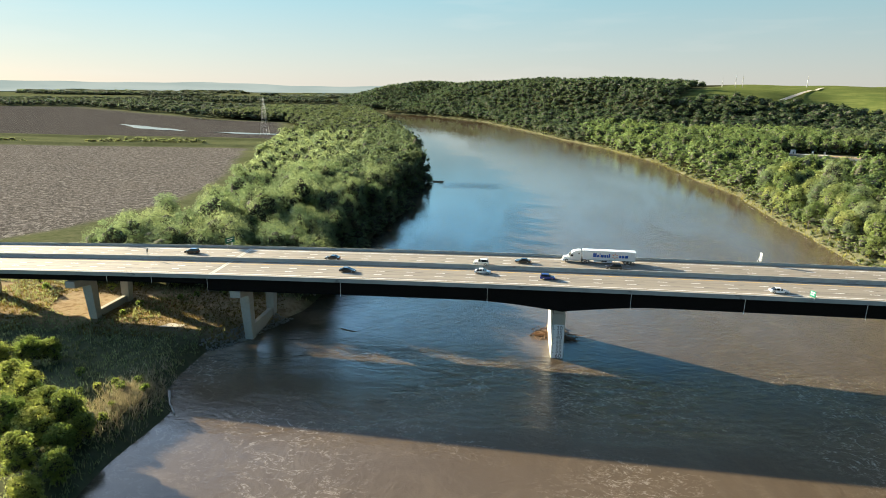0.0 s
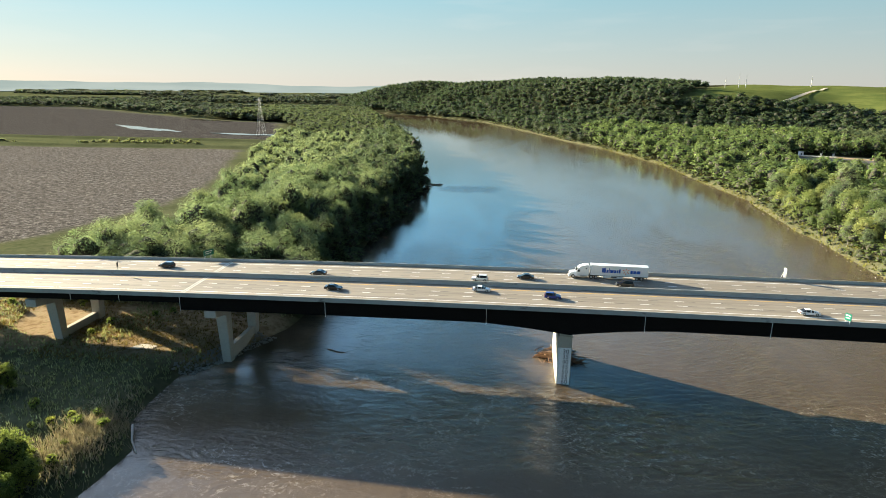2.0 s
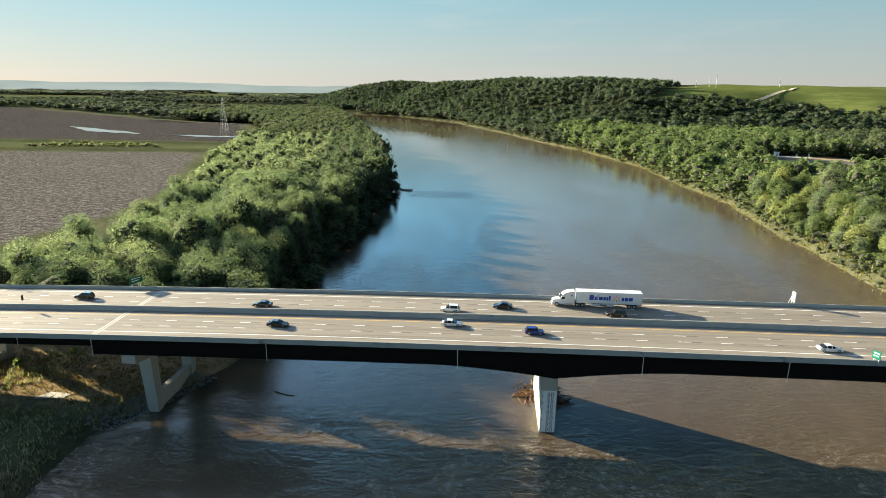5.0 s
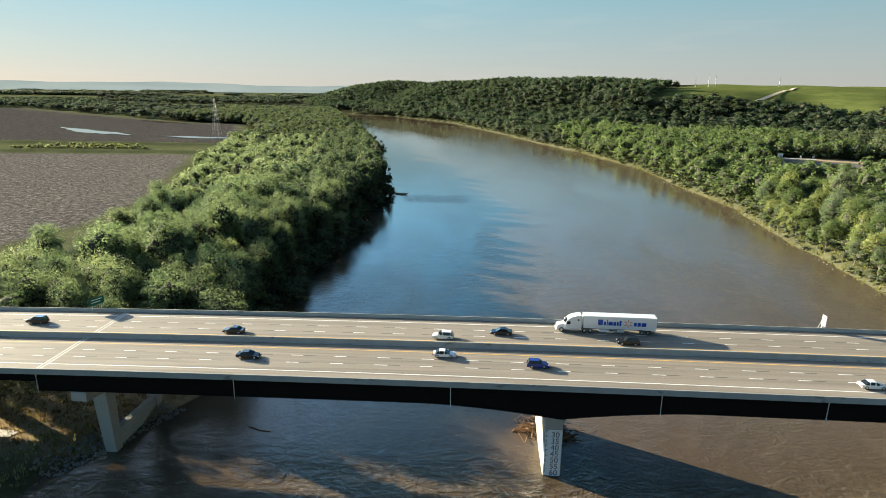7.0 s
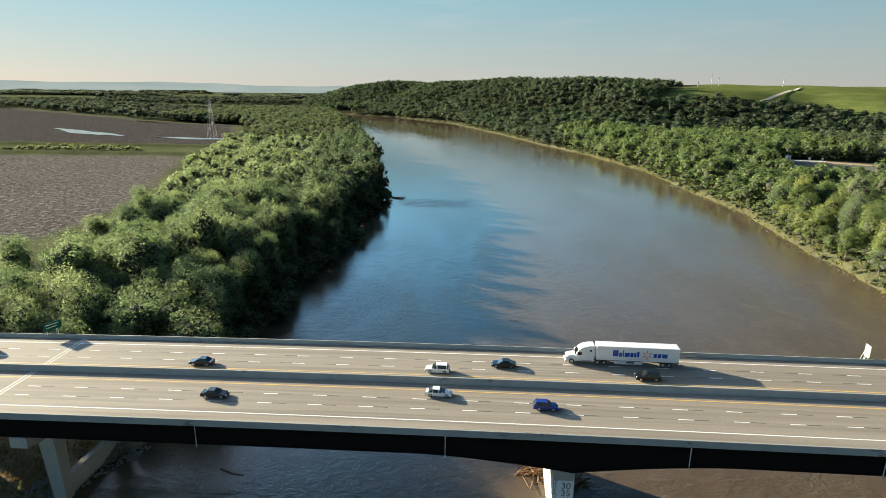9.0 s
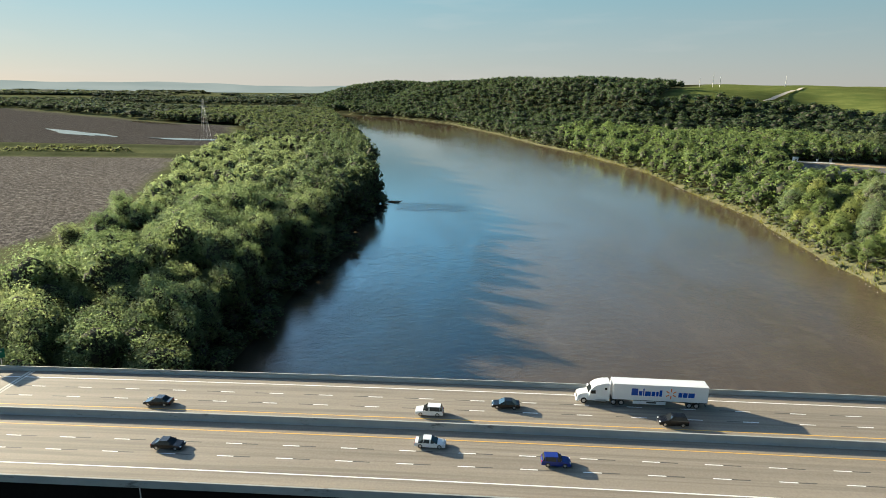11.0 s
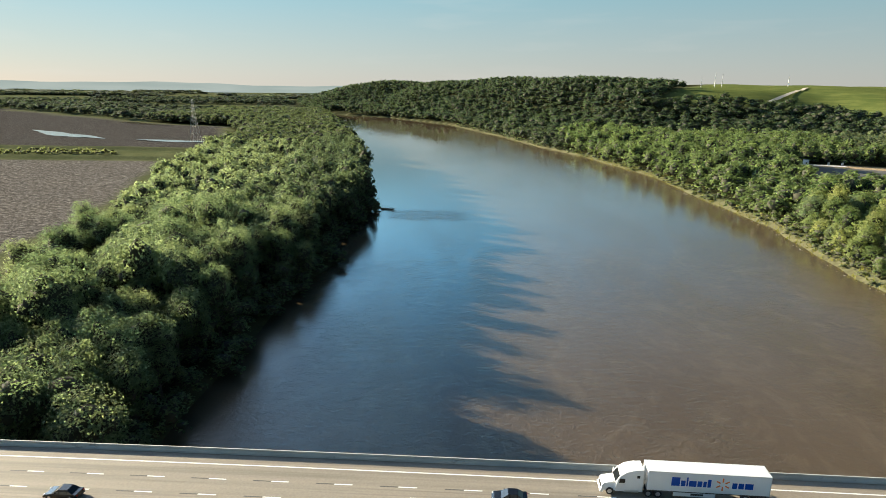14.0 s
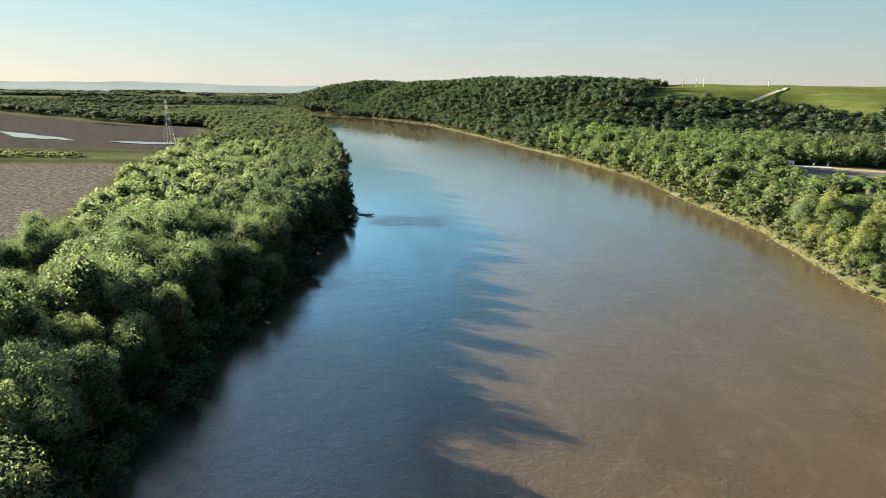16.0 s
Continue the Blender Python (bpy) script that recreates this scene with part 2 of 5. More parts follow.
def water_material():
    m, n, l, b = material("muddy_river", 0.03, 0, 0.5)
    b.inputs["IOR"].default_value = 1.42
    v = coords(n, l)
    xyz = n.new("ShaderNodeSeparateXYZ")
    l.new(v, xyz.inputs[0])

    def span(sock, lo, hi, a, c):
        r = n.new("ShaderNodeMapRange")
        r.interpolation_type = "SMOOTHSTEP"
        for key, val in (("From Min", lo), ("From Max", hi), ("To Min", a), ("To Max", c)):
            r.inputs[key].default_value = val
        l.new(sock, r.inputs["Value"])
        return r.outputs[0]

    def times(a, c):
        k = n.new("ShaderNodeMath")
        k.operation = "MULTIPLY"
        for sock, val in zip(k.inputs, (a, c)):
            if isinstance(val, (int, float)):
                sock.default_value = val
            else:
                l.new(val, sock)
        return k.outputs[0]
    silt = noise_tex(n, l, coords(n, l, "Object", (0.010, 0.004, 1)), 1.0, 4, 0.6, 0.6)
    c = ramp(n, l, silt, [(0.3, (0.078, 0.057, 0.036)), (0.7, (0.110, 0.082, 0.054))])
    boils = noise_tex(n, l, coords(n, l, "Object", (0.06, 0.045, 1)), 1.0, 6, 0.62, 2.2)
    c = mix(n, l, ramp(n, l, boils, [(0.50, (0, 0, 0)), (0.66, (0.30, 0.30, 0.30))]), c, (0.148, 0.114, 0.078))
    # threads of foam that the eddies below the bridge draw out
    thread = noise_tex(n, l, coords(n, l, "Object", (0.11, 0.17, 1)), 1.0, 6, 0.6, 1.5)
    thread = ramp(n, l, thread, [(0.455, (0, 0, 0)), (0.492, (1, 1, 1)), (0.508, (1, 1, 1)), (0.55, (0, 0, 0))])
    grain = ramp(n, l, noise_tex(n, l, coords(n, l, "Object", (0.9, 1.1, 1)), 1.0, 5, 0.7, 0.8), [(0.46, (0, 0, 0)), (0.64, (1, 1, 1))])
    drift = ramp(n, l, noise_tex(n, l, coords(n, l, "Object", (0.022, 0.032, 1)), 1.0, 3, 0.5, 0.6), [(0.40, (0, 0, 0)), (0.58, (1, 1, 1))])
    foam = times(times(thread, grain), times(drift, times(span(xyz.outputs["Y"], 6.0, -14.0, 0.0, 1.0), span(xyz.outputs["Y"], -40.0, -62.0, 1.0, 0.5))))
    c = mix(n, l, foam, c, (0.40, 0.35, 0.29))
    l.new(c, b.inputs["Base Color"])
    # the surface: slack water under the wooded bank, broad swells, lumps and fine ripples further out
    # (the reach before the bridge lies smooth along its bank)
    slack = span(xyz.outputs["X"], -92.0, -48.0, 0.30, 1.0)
    rough_air = ramp(n, l, noise_tex(n, l, coords(n, l, "Object", (0.030, 0.010, 1)), 1.0, 4, 0.55, 1.0), [(0.36, (0.45, 0.45, 0.45)), (0.60, (1, 1, 1))])
    push = times(times(slack, rough_air), span(xyz.outputs["Y"], -40.0, -60.0, 1.0, 0.45))
    far = span(xyz.outputs["Y"], 20.0, 330.0, 1.0, 0.32)
    swell = bump(n, l, noise_tex(n, l, coords(n, l, "Object", (0.085, 0.070, 1)), 1.0, 5, 0.55, 2.6), b, 0.8, 0.16)
    l.new(times(slack, times(far, 0.8)), swell.inputs["Strength"])
    lumps = bump(n, l, noise_tex(n, l, coords(n, l, "Object", (0.34, 0.42, 1)), 1.0, 5, 0.60, 1.3), b, 0.8, 0.24)
    l.new(times(push, times(far, 1.0)), lumps.inputs["Strength"])
    fine = bump(n, l, noise_tex(n, l, coords(n, l, "Object", (1.3, 1.7, 1)), 1.0, 4, 0.6, 0.6), b, 0.8, 0.11)
    l.new(times(push, times(far, 1.0)), fine.inputs["Strength"])
    # the boiling race below the bridge, and the riffle off the snag
    boil = bump(n, l, noise_tex(n, l, coords(n, l, "Object", (0.17, 0.34, 1)), 1.0, 5, 0.58, 1.1), b, 1.0, 1.3)
    race = times(span(xyz.outputs["Y"], 14.0, -14.0, 0.0, 1.0), span(xyz.outputs["Y"], -30.0, -58.0, 1.0, 0.06))
    race = times(race, span(xyz.outputs["X"], 20.0, 62.0, 1.0, 0.25))
    patch = ramp(n, l, noise_tex(n, l, coords(n, l, "Object", (0.02, 0.03, 1)), 1.0, 3, 0.5, 0.6), [(0.36, (0.10, 0.10, 0.10)), (0.56, (1, 1, 1))])
    l.new(times(race, patch), boil.inputs["Strength"])
    riffle = bump(n, l, noise_tex(n, l, coords(n, l, "Object", (0.16, 0.26, 1)), 1.0, 5, 0.6, 1.2), b, 1.0, 0.38)
    rx = times(span(xyz.outputs["X"], -84.0, -66.0, 0.0, 1.0), span(xyz.outputs["X"], -38.0, -18.0, 1.0, 0.0))
    ry = times(span(xyz.outputs["Y"], 288.0, 302.0, 0.0, 1.0), span(xyz.outputs["Y"], 316.0, 336.0, 1.0, 0.0))
    l.new(times(rx, ry), riffle.inputs["Strength"])
    for below, above in ((swell, lumps), (lumps, fine), (fine, boil), (boil, riffle)):
        l.new(below.outputs[0], above.inputs["Normal"])
    l.new(riffle.outputs[0], b.inputs["Normal"])
    return m


M_WATER = water_material()


# ------------------------------------------------------------------ mesh helpers
def mesh_object(name, verts, faces, mat, parent=None, label="", smooth=False):
    me = bpy.data.meshes.new(name)
    me.from_pydata([tuple(v) for v in verts], [], [tuple(f) for f in faces])
    if mat:
        me.materials.append(mat)
    if smooth:
        me.polygons.foreach_set("use_smooth", [True] * len(me.polygons))
    me.update()
    ob = new(name, me)
    if parent:
        ob.parent = parent
    if label:
        ob["label"] = label
    return ob


def part(name, bm, mat, parent=None, label=""):
    """One bmesh as one mesh object under a thing or a part."""
    me = bpy.data.meshes.new(name)
    bmesh.ops.recalc_face_normals(bm, faces=bm.faces[:])
    bm.to_mesh(me)
    bm.free()
    me.materials.append(mat)
    ob = new(name, me)
    if parent:
        ob.parent = parent
    if label:
        ob["label"] = label
    return ob


def box(bm, x0, x1, y0, y1, z0, z1, bevel=0.0):
    r = bmesh.ops.create_cube(bm, size=1, matrix=Matrix.LocRotScale(((x0 + x1) / 2, (y0 + y1) / 2, (z0 + z1) / 2), None, (x1 - x0, y1 - y0, z1 - z0)))
    if bevel:
        es = list({e for v in r["verts"] for e in v.link_edges})
        bmesh.ops.bevel(bm, geom=es, offset=bevel, segments=2, affect="EDGES", profile=0.5)
    return bm


def tube(bm, a, b, r0, r1, sides=8):
    a, b = Vector(a), Vector(b)
    d = b - a
    q = d.to_track_quat("Z", "Y").to_matrix().to_4x4()
    bmesh.ops.create_cone(bm, cap_ends=True, segments=sides, radius1=r0, radius2=r1, depth=d.length, matrix=Matrix.Translation((a + b) / 2) @ q)
    return bm


def empty(name, at=(0, 0, 0), **tags):
    e = new(name)
    e.location = at
    return tagged(e, **tags)


def prism(profile, xs, zs, ys=None):
    """A profile in (y, z), swept along x; zs and ys shift each station."""
    k = len(profile)
    verts, faces = [], []
    for i, x in enumerate(xs):
        for y, z in profile:
            verts.append((x, y + (ys[i] if ys is not None else 0), z + zs[i]))
    for i in range(len(xs) - 1):
        for j in range(k):
            a, b2 = i * k + j, i * k + (j + 1) % k
            faces.append((a, a + k, b2 + k, b2))
    faces.append(tuple(range(k)))
    faces.append(tuple(reversed(range((len(xs) - 1) * k, len(xs) * k))))
    return verts, faces


# ------------------------------------------------------------------ ground
LEFT_Y = (-900, -200, -120, -73, -45, -34, -10, 0, 12, 27, 60, 100, 150, 199, 245, 322, 345, 431, 670, 810, 1397, 1480, 1560, 2600)
LEFT_X = (-160, -104, -95, -96, -94, -102, -104, -97, -92, -86, -85, -86, -87, -82, -90, -87, -95, -110, -168, -210, -400, -440, -480, -900)
RIGHT_Y = (-900, -200, 124, 225, 306, 410, 497, 652, 759, 917, 1180, 1411, 1505, 1560, 2600)
RIGHT_X = (180, 138, 142, 143, 149, 137, 134, 93, 51, 2, -96, -259, -405, -478, -898)
FIELD_Y = (30, 49, 114, 178, 325, 440, 530, 620, 760, 981, 1058)
FIELD_X = (-183, -188, -178, -186, -243, -275, -300, -330, -350, -470, -662)
FOOT_X = (-2600, -700, -300, 0, 120, 250, 500, 900, 2000, 5000)
FOOT_Y = (2300, 1800, 1560, 1050, 830, 740, 700, 620, 400, 100)


def smooth01(t):
    t = np.clip(t, 0, 1)
    return t * t * (3 - 2 * t)


def waves(x, y, s, seed):
    """Cheap rolling noise in -1..1."""
    r = np.random.RandomState(seed)
    v = 0
    for k in range(6):
        a, p, g = r.uniform(0, 6.283), r.uniform(0, 6.283), s * r.uniform(0.6, 1.7)
        v = v + np.sin((x * np.cos(a) + y * np.sin(a)) * g + p)
    return v / 3.2


def height(x, y):
    """Ground height over the water."""
    x, y = np.asarray(x, float), np.asarray(y, float)
    wob = waves(x, y, 0.16, 1) * 1.2
    dl = np.interp(y, LEFT_Y, LEFT_X) + wob - x
    dr = x - np.interp(y, RIGHT_Y, RIGHT_X) - wob
    left = -2.5 + 5.7 * smooth01((dl + 6) / 16) + 0.35 * waves(x, y, 0.05, 2) * smooth01(dl / 30)
    # two low levees with a scrubby ditch between the fields
    for yc, rise in ((524 + 0.10 * (x + 400), 2.6), (606 + 0.06 * (x + 450), 3.0)):
        left = left + rise * np.exp(-((y - yc) / 8.0) ** 2) * smooth01((dl - 150) / 60)
    right = -2.5 + 6.0 * smooth01((dr + 6) / 20) + 5.5 * smooth01((dr - 20) / 90) + 0.4 * waves(x, y, 0.05, 3) * smooth01(dr / 30)
    d2 = y - np.interp(x, FOOT_X, FOOT_Y)
    bluff = smooth01(d2 / 480)
    knoll = 1 + 0.10 * waves(x, y, 0.006, 4) + 0.05 * waves(x, y, 0.016, 5)
    right = right + bluff * 72 * knoll * (0.85 + 0.15 * smooth01((x + 400) / 900)) * smooth01((x + 800) / 450)
    right = right + 4 * bluff * (1 - bluff) * (19 * waves(x, y, 0.011, 6) + 6 * waves(x, y, 0.03, 7))
    return np.where(dl > dr, left, right), dl, dr, d2


def in_yard(x, y):
    """1 on the open yard behind the sunlit bank's trees."""
    return smooth01((y - 378) / 8) * smooth01((562 - 0.28 * (x - 260) - y) / 8) * smooth01((x - 214 - 0.30 * (y - 378)) / 8) * smooth01((480 - x) / 20)


def ground():
    def axis(fine0, fine1, step, limit, grow):
        a = list(np.arange(fine0, fine1 + step, step))
        s, v = step, a[-1]
        while v < limit[1]:
            s *= grow
            v += s
            a.append(min(v, limit[1]))
        s, v = step, a[0]
        while v > limit[0]:
            s *= grow
            v -= s
            a.insert(0, max(v, limit[0]))
        return np.array(a)
    gx, gy = axis(-250, 270, 5.0, (-4900, 4900), 1.05), axis(-170, 720, 5.0, (-1500, 4900), 1.035)
    X, Y = np.meshgrid(gx, gy)
    Z, dl, dr, d2 = height(X, Y)
    nx, ny = len(gx), len(gy)
    idx = np.arange(nx * ny).reshape(ny, nx)
    F = np.stack([idx[:-1, :-1], idx[:-1, 1:], idx[1:, 1:], idx[1:, :-1]], -1).reshape(-1, 4)
    ob = mesh_object("ground", np.stack([X, Y, Z], -1).reshape(-1, 3).tolist(), F.tolist(), None, smooth=True)
    # which soil lies where
    field = np.array([(-900, 40), (-262, 84), (-243, 113), (-228, 197), (-241, 280), (-300, 440), (-330, 522)])
    edge = np.interp(Y, field[1:, 1], field[1:, 0])
    soil1 = smooth01((edge - X) / 8 + waves(X, Y, 0.08, 8) * 0.3) * (Y > 62 + (X + 262) * -0.02) * smooth01((508 + 0.10 * (X + 400) - Y) / 8)
    back = np.interp(X, (-3200, -1500, -1300, -662, -470, -380, -345), (1750, 1450, 1490, 1060, 985, 780, 640))
    soil2 = smooth01((Y - (622 + 0.06 * (X + 450))) / 10) * smooth01((back - 10 - Y + waves(X, Y, 0.03, 9) * 8) / 15)
    soil = np.clip(np.where(dl > 0, np.maximum(soil1, soil2), 0), 0, 1)
    grass = np.where(dl > dr, 0.2 * smooth01((dl - 120) / 60), smooth01((d2 - 200) / 60) * smooth01((X - 255 - 0.42 * (Y - 1004)) / 40))
    bare = np.where(dl < dr, smooth01((dr + 2) / 6) * (1 - smooth01((dr - 5) / 5)), 0)
    yard = in_yard(X, Y)
    under = smooth01((Y + 12) / 10) * smooth01((36 - Y) / 10) * (dl > 0) * (X > -240)
    sand = np.clip(np.maximum(bare * 0.12, np.maximum(yard * (dr > 40), under * 0.8)), 0, 1)
    open_hill = smooth01((X - 255 - 0.42 * (Y - 1004)) / 20) * smooth01((d2 - 215) / 20)
    # leafy floor under the woods, darkened by tree shade put into its colour
    floor_shade = np.where(dl > dr, smooth01((dl - 1) / 5) * smooth01((X - np.interp(Y, FIELD_Y, FIELD_X)) / 6) * smooth01((Y - 32) / 6), smooth01((dr - 9) / 5) * (1 - yard) * (1 - open_hill))
    for name, val in (("soil", soil), ("sand", sand), ("meadow", grass), ("floor_shade", floor_shade), ("wet", np.clip(soil2, 0, 1) * (dl > 0))):
        at = ob.data.attributes.new(name, "FLOAT", "POINT")
        at.data.foreach_set("value", val.reshape(-1).astype(np.float32))
    m, n, l, b = material("river_valley_ground", 1.0, 0, 0.0)
    v = coords(n, l)
    n1, n2, n3 = noise_tex(n, l, v, 0.03, 5), noise_tex(n, l, v, 0.4, 6), noise_tex(n, l, v, 3.0, 4)

    def attr(name):
        a = n.new("ShaderNodeAttribute")
        a.attribute_name = name
        return a.outputs["Fac"]
    green = ramp(n, l, n1, [(0.35, (0.058, 0.066, 0.034)), (0.65, (0.115, 0.120, 0.066))])
    green = mix(n, l, 0.4, green, ramp(n, l, n2, [(0.3, (0.044, 0.050, 0.026)), (0.7, (0.160, 0.156, 0.090))]))
    tan = ramp(n, l, n2, [(0.3, (0.25, 0.165, 0.09)), (0.55, (0.45, 0.34, 0.22)), (0.75, (0.20, 0.19, 0.075))])
    rows = noise_tex(n, l, coords(n, l, "Object", (0.05, 0.9, 1)), 1.0, 5, 0.7)
    earth = ramp(n, l, rows, [(0.3, (0.034, 0.031, 0.029)), (0.7, (0.084, 0.077, 0.072))])
    earth = mix(n, l, 0.45, earth, ramp(n, l, n1, [(0.35, (0.034, 0.029, 0.026)), (0.68, (0.100, 0.086, 0.075))]))
    hay = ramp(n, l, n1, [(0.35, (0.096, 0.116, 0.034)), (0.65, (0.142, 0.156, 0.048))])
    swath = noise_tex(n, l, coords(n, l, "Object", (0.004, 0.05, 1)), 1.0, 4, 0.6, 0.4)
    hay = mix(n, l, ramp(n, l, swath, [(0.42, (0, 0, 0)), (0.60, (0.7, 0.7, 0.7))]), hay, (0.072, 0.098, 0.030))
    green = mix(n, l, attr("meadow"), green, hay)
    green = mix(n, l, attr("floor_shade"), green, ramp(n, l, n2, [(0.3, (0.020, 0.022, 0.011)), (0.7, (0.048, 0.048, 0.024))]))
    c = mix(n, l, attr("sand"), green, tan)
    earth = mix(n, l, 0.8, earth, ramp(n, l, noise_tex(n, l, v, 0.30, 9, 0.85), [(0.43, (0.017, 0.016, 0.015)), (0.52, (0.048, 0.044, 0.041)), (0.61, (0.165, 0.153, 0.143))]))
    straw = noise_tex(n, l, v, 0.9, 4, 0.8)
    earth = mix(n, l, ramp(n, l, straw, [(0.54, (0, 0, 0)), (0.68, (0.7, 0.7, 0.7))]), earth, (0.21, 0.195, 0.18))
    earth = mix(n, l, attr("wet"), earth, mix(n, l, 1.0, earth, (0.55, 0.56, 0.58), "MULTIPLY"))
    earth = mix(n, l, 1.0, earth, (1.95, 1.92, 1.86), "MULTIPLY")
    c = mix(n, l, attr("soil"), c, earth)
    l.new(c, b.inputs["Base Color"])
    bump(n, l, n2, b, 0.5, 0.6)
    ob.data.materials.append(m)
    tagged(ob, "river valley ground with ploughed fields, grass banks and bluffs", "ground", kind="structure")
    return ob


ground()

wx = [-4900, -2600, -1200, -420, -240, 240, 420, 4900]
wy = [-1500, -600, -200, 200, 800, 1700, 2600]
wverts = [(x, y, 0.0) for y in wy for x in wx]
wfaces = [(j * 8 + i, j * 8 + i + 1, j * 8 + i + 9, j * 8 + i + 8) for j in range(6) for i in range(7)]
tagged(mesh_object("water", wverts, wfaces, M_WATER), "muddy brown river with rippled sky reflections", "river", kind="structure")


# ------------------------------------------------------------------ bridge
def crest(x):
    """Height of the deck's top along the bridge."""
    x = np.asarray(x, float)
    return 24.25 + 0.009 * x - 7.0e-5 * np.maximum(-x, 0) ** 2 - 3.0e-5 * np.maximum(x, 0) ** 2


Y_NEAR, Y_FAR = -8.3, 24.9
JOINT = -104.0
XS = list(np.arange(-420.0, 421.0, 6.0))


def haunch(x):
    """Depth of the main girders under the slab."""
    return 4.05 + 2.3 * max(0.0, 1 - abs(x) / 26.0) ** 1.6


def highway_bridge():
    br = empty("highway_bridge", (0, 0, 0), label="long steel girder highway bridge with a pale concrete deck over the river", category="bridge", kind="structure")
    zs = [float(crest(x)) for x in XS]
    v, f = prism([(Y_NEAR, -0.32), (Y_FAR, -0.32), (Y_FAR, 0.0), (Y_NEAR, 0.0)], XS, zs)
    mesh_object("deck_slab", v, f, M_DECK, br)
    lip = [(0.0, -0.36), (0.02, 0.003), (0.05, 0.83), (0.27, 0.86), (0.31, 0.50), (0.48, 0.22), (0.50, 0.004), (0.50, -0.30)]
    v, f = prism([(Y_NEAR - 0.05 + p, z) for p, z in lip], XS, zs)
    mesh_object("parapet", v, f, M_BARRIER, br, "pale weathered concrete parapet")
    v, f = prism([(Y_FAR + 0.05 - p, z) for p, z in reversed(lip)], XS, zs)
    mesh_object("parapet", v, f, M_BARRIER, br, "pale weathered concrete parapet")
    med = [(8.55, 0.004), (8.72, 0.3), (8.86, 1.22), (9.14, 1.22), (9.28, 0.3), (9.45, 0.004)]
    v, f = prism(med, XS, zs)
    mesh_object("median_barrier", v, f, M_BARRIER, br, "pale concrete median barrier")
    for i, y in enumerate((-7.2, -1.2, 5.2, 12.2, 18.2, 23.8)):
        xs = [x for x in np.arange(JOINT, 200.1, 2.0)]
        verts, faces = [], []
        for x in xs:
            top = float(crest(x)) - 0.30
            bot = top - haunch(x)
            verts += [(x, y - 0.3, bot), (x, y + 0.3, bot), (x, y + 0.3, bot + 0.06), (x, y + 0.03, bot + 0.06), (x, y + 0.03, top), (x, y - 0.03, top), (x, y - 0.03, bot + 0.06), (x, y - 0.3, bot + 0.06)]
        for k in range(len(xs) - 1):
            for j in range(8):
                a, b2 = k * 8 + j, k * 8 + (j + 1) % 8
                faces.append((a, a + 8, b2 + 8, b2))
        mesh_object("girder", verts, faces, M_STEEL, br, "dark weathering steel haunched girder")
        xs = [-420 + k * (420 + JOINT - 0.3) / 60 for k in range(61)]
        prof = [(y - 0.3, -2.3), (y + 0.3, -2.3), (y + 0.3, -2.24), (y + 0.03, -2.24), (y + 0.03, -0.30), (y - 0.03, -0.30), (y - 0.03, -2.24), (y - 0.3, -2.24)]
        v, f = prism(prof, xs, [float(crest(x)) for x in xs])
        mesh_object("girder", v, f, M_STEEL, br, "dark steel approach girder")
    # markings: a few millimetres proud of the slab
    def stripe(name, y, w, mat, x0=-420, x1=420):
        xs = list(np.arange(x0, x1 + 0.1, 6.0))
        v, f = prism([(y - w / 2, 0.0), (y + w / 2, 0.0), (y + w / 2, 0.008), (y - w / 2, 0.008)], xs, [float(crest(x)) for x in xs])
        mesh_object(name, v, f, mat, br)
    stripe("edge_line", -4.3, 0.22, M_WHITE_LINE)
    stripe("edge_line", 22.0, 0.22, M_WHITE_LINE)
    stripe("edge_line", 6.0, 0.18, M_YELLOW_LINE)
    stripe("edge_line", 12.0, 0.18, M_YELLOW_LINE)
    def dashes(name, y, phase, mat, ln, lo, hi):
        me = None
        for k in range(int((hi - lo) / 9.144)):
            x = lo + phase + k * 9.144
            z, sl = float(crest(x + ln / 2)), float(crest(x + ln) - crest(x)) / ln
            if me is None:
                ob = mesh_object(name, [(a, b2, c) for c in (-0.01, 0.010) for b2 in (-0.09, 0.09) for a in (-ln / 2, ln / 2)], [(4, 5, 7, 6), (0, 2, 3, 1), (0, 1, 5, 4), (2, 6, 7, 3), (0, 4, 6, 2), (1, 3, 7, 5)], mat, br)
                me = ob.data
            else:
                ob = new(name, me)
                ob.parent = br
            ob.location, ob.rotation_euler = (x + ln / 2, y, z), (0, -math.atan(sl), 0)
    for y, ph, back in ((2.65, 8.37, 1), (-0.65, 8.37, 1), (15.2, 0.43, -1), (18.6, 0.43, -1)):
        dashes("lane_dash", y, ph, M_WHITE_LINE, 2.6, -228, 138)
        dashes("lane_dash", y, ph + (2.6 if back > 0 else -2.6), M_BLACK_LINE, 2.6, -228, 138)
    # expansion joint across the deck
    bm = bmesh.new()
    z = float(crest(JOINT))
    box(bm, JOINT - 0.65, JOINT + 0.65, Y_NEAR + 0.55, Y_FAR - 0.55, z - 0.1, z + 0.014)
    joint = part("expansion_joint", bm, M_CONC, br, "pale concrete expansion joint with a dark seal")
    part("seal", box(bmesh.new(), JOINT - 0.09, JOINT + 0.09, Y_NEAR + 0.55, Y_FAR - 0.55, z - 0.05, z + 0.022), M_BLACK_LINE, joint)
    for x in (-136.0, -121.5, JOINT + 0.2, -63.2, -20.9, 18.2, 47.7, 78.0, 108.0):
        top = float(crest(x)) - 0.5
        ln = 4.2 if x >= JOINT else 2.0
        bm = tube(bmesh.new(), (x, -7.75, top), (x, -7.75, top - ln), 0.075, 0.075, 8)
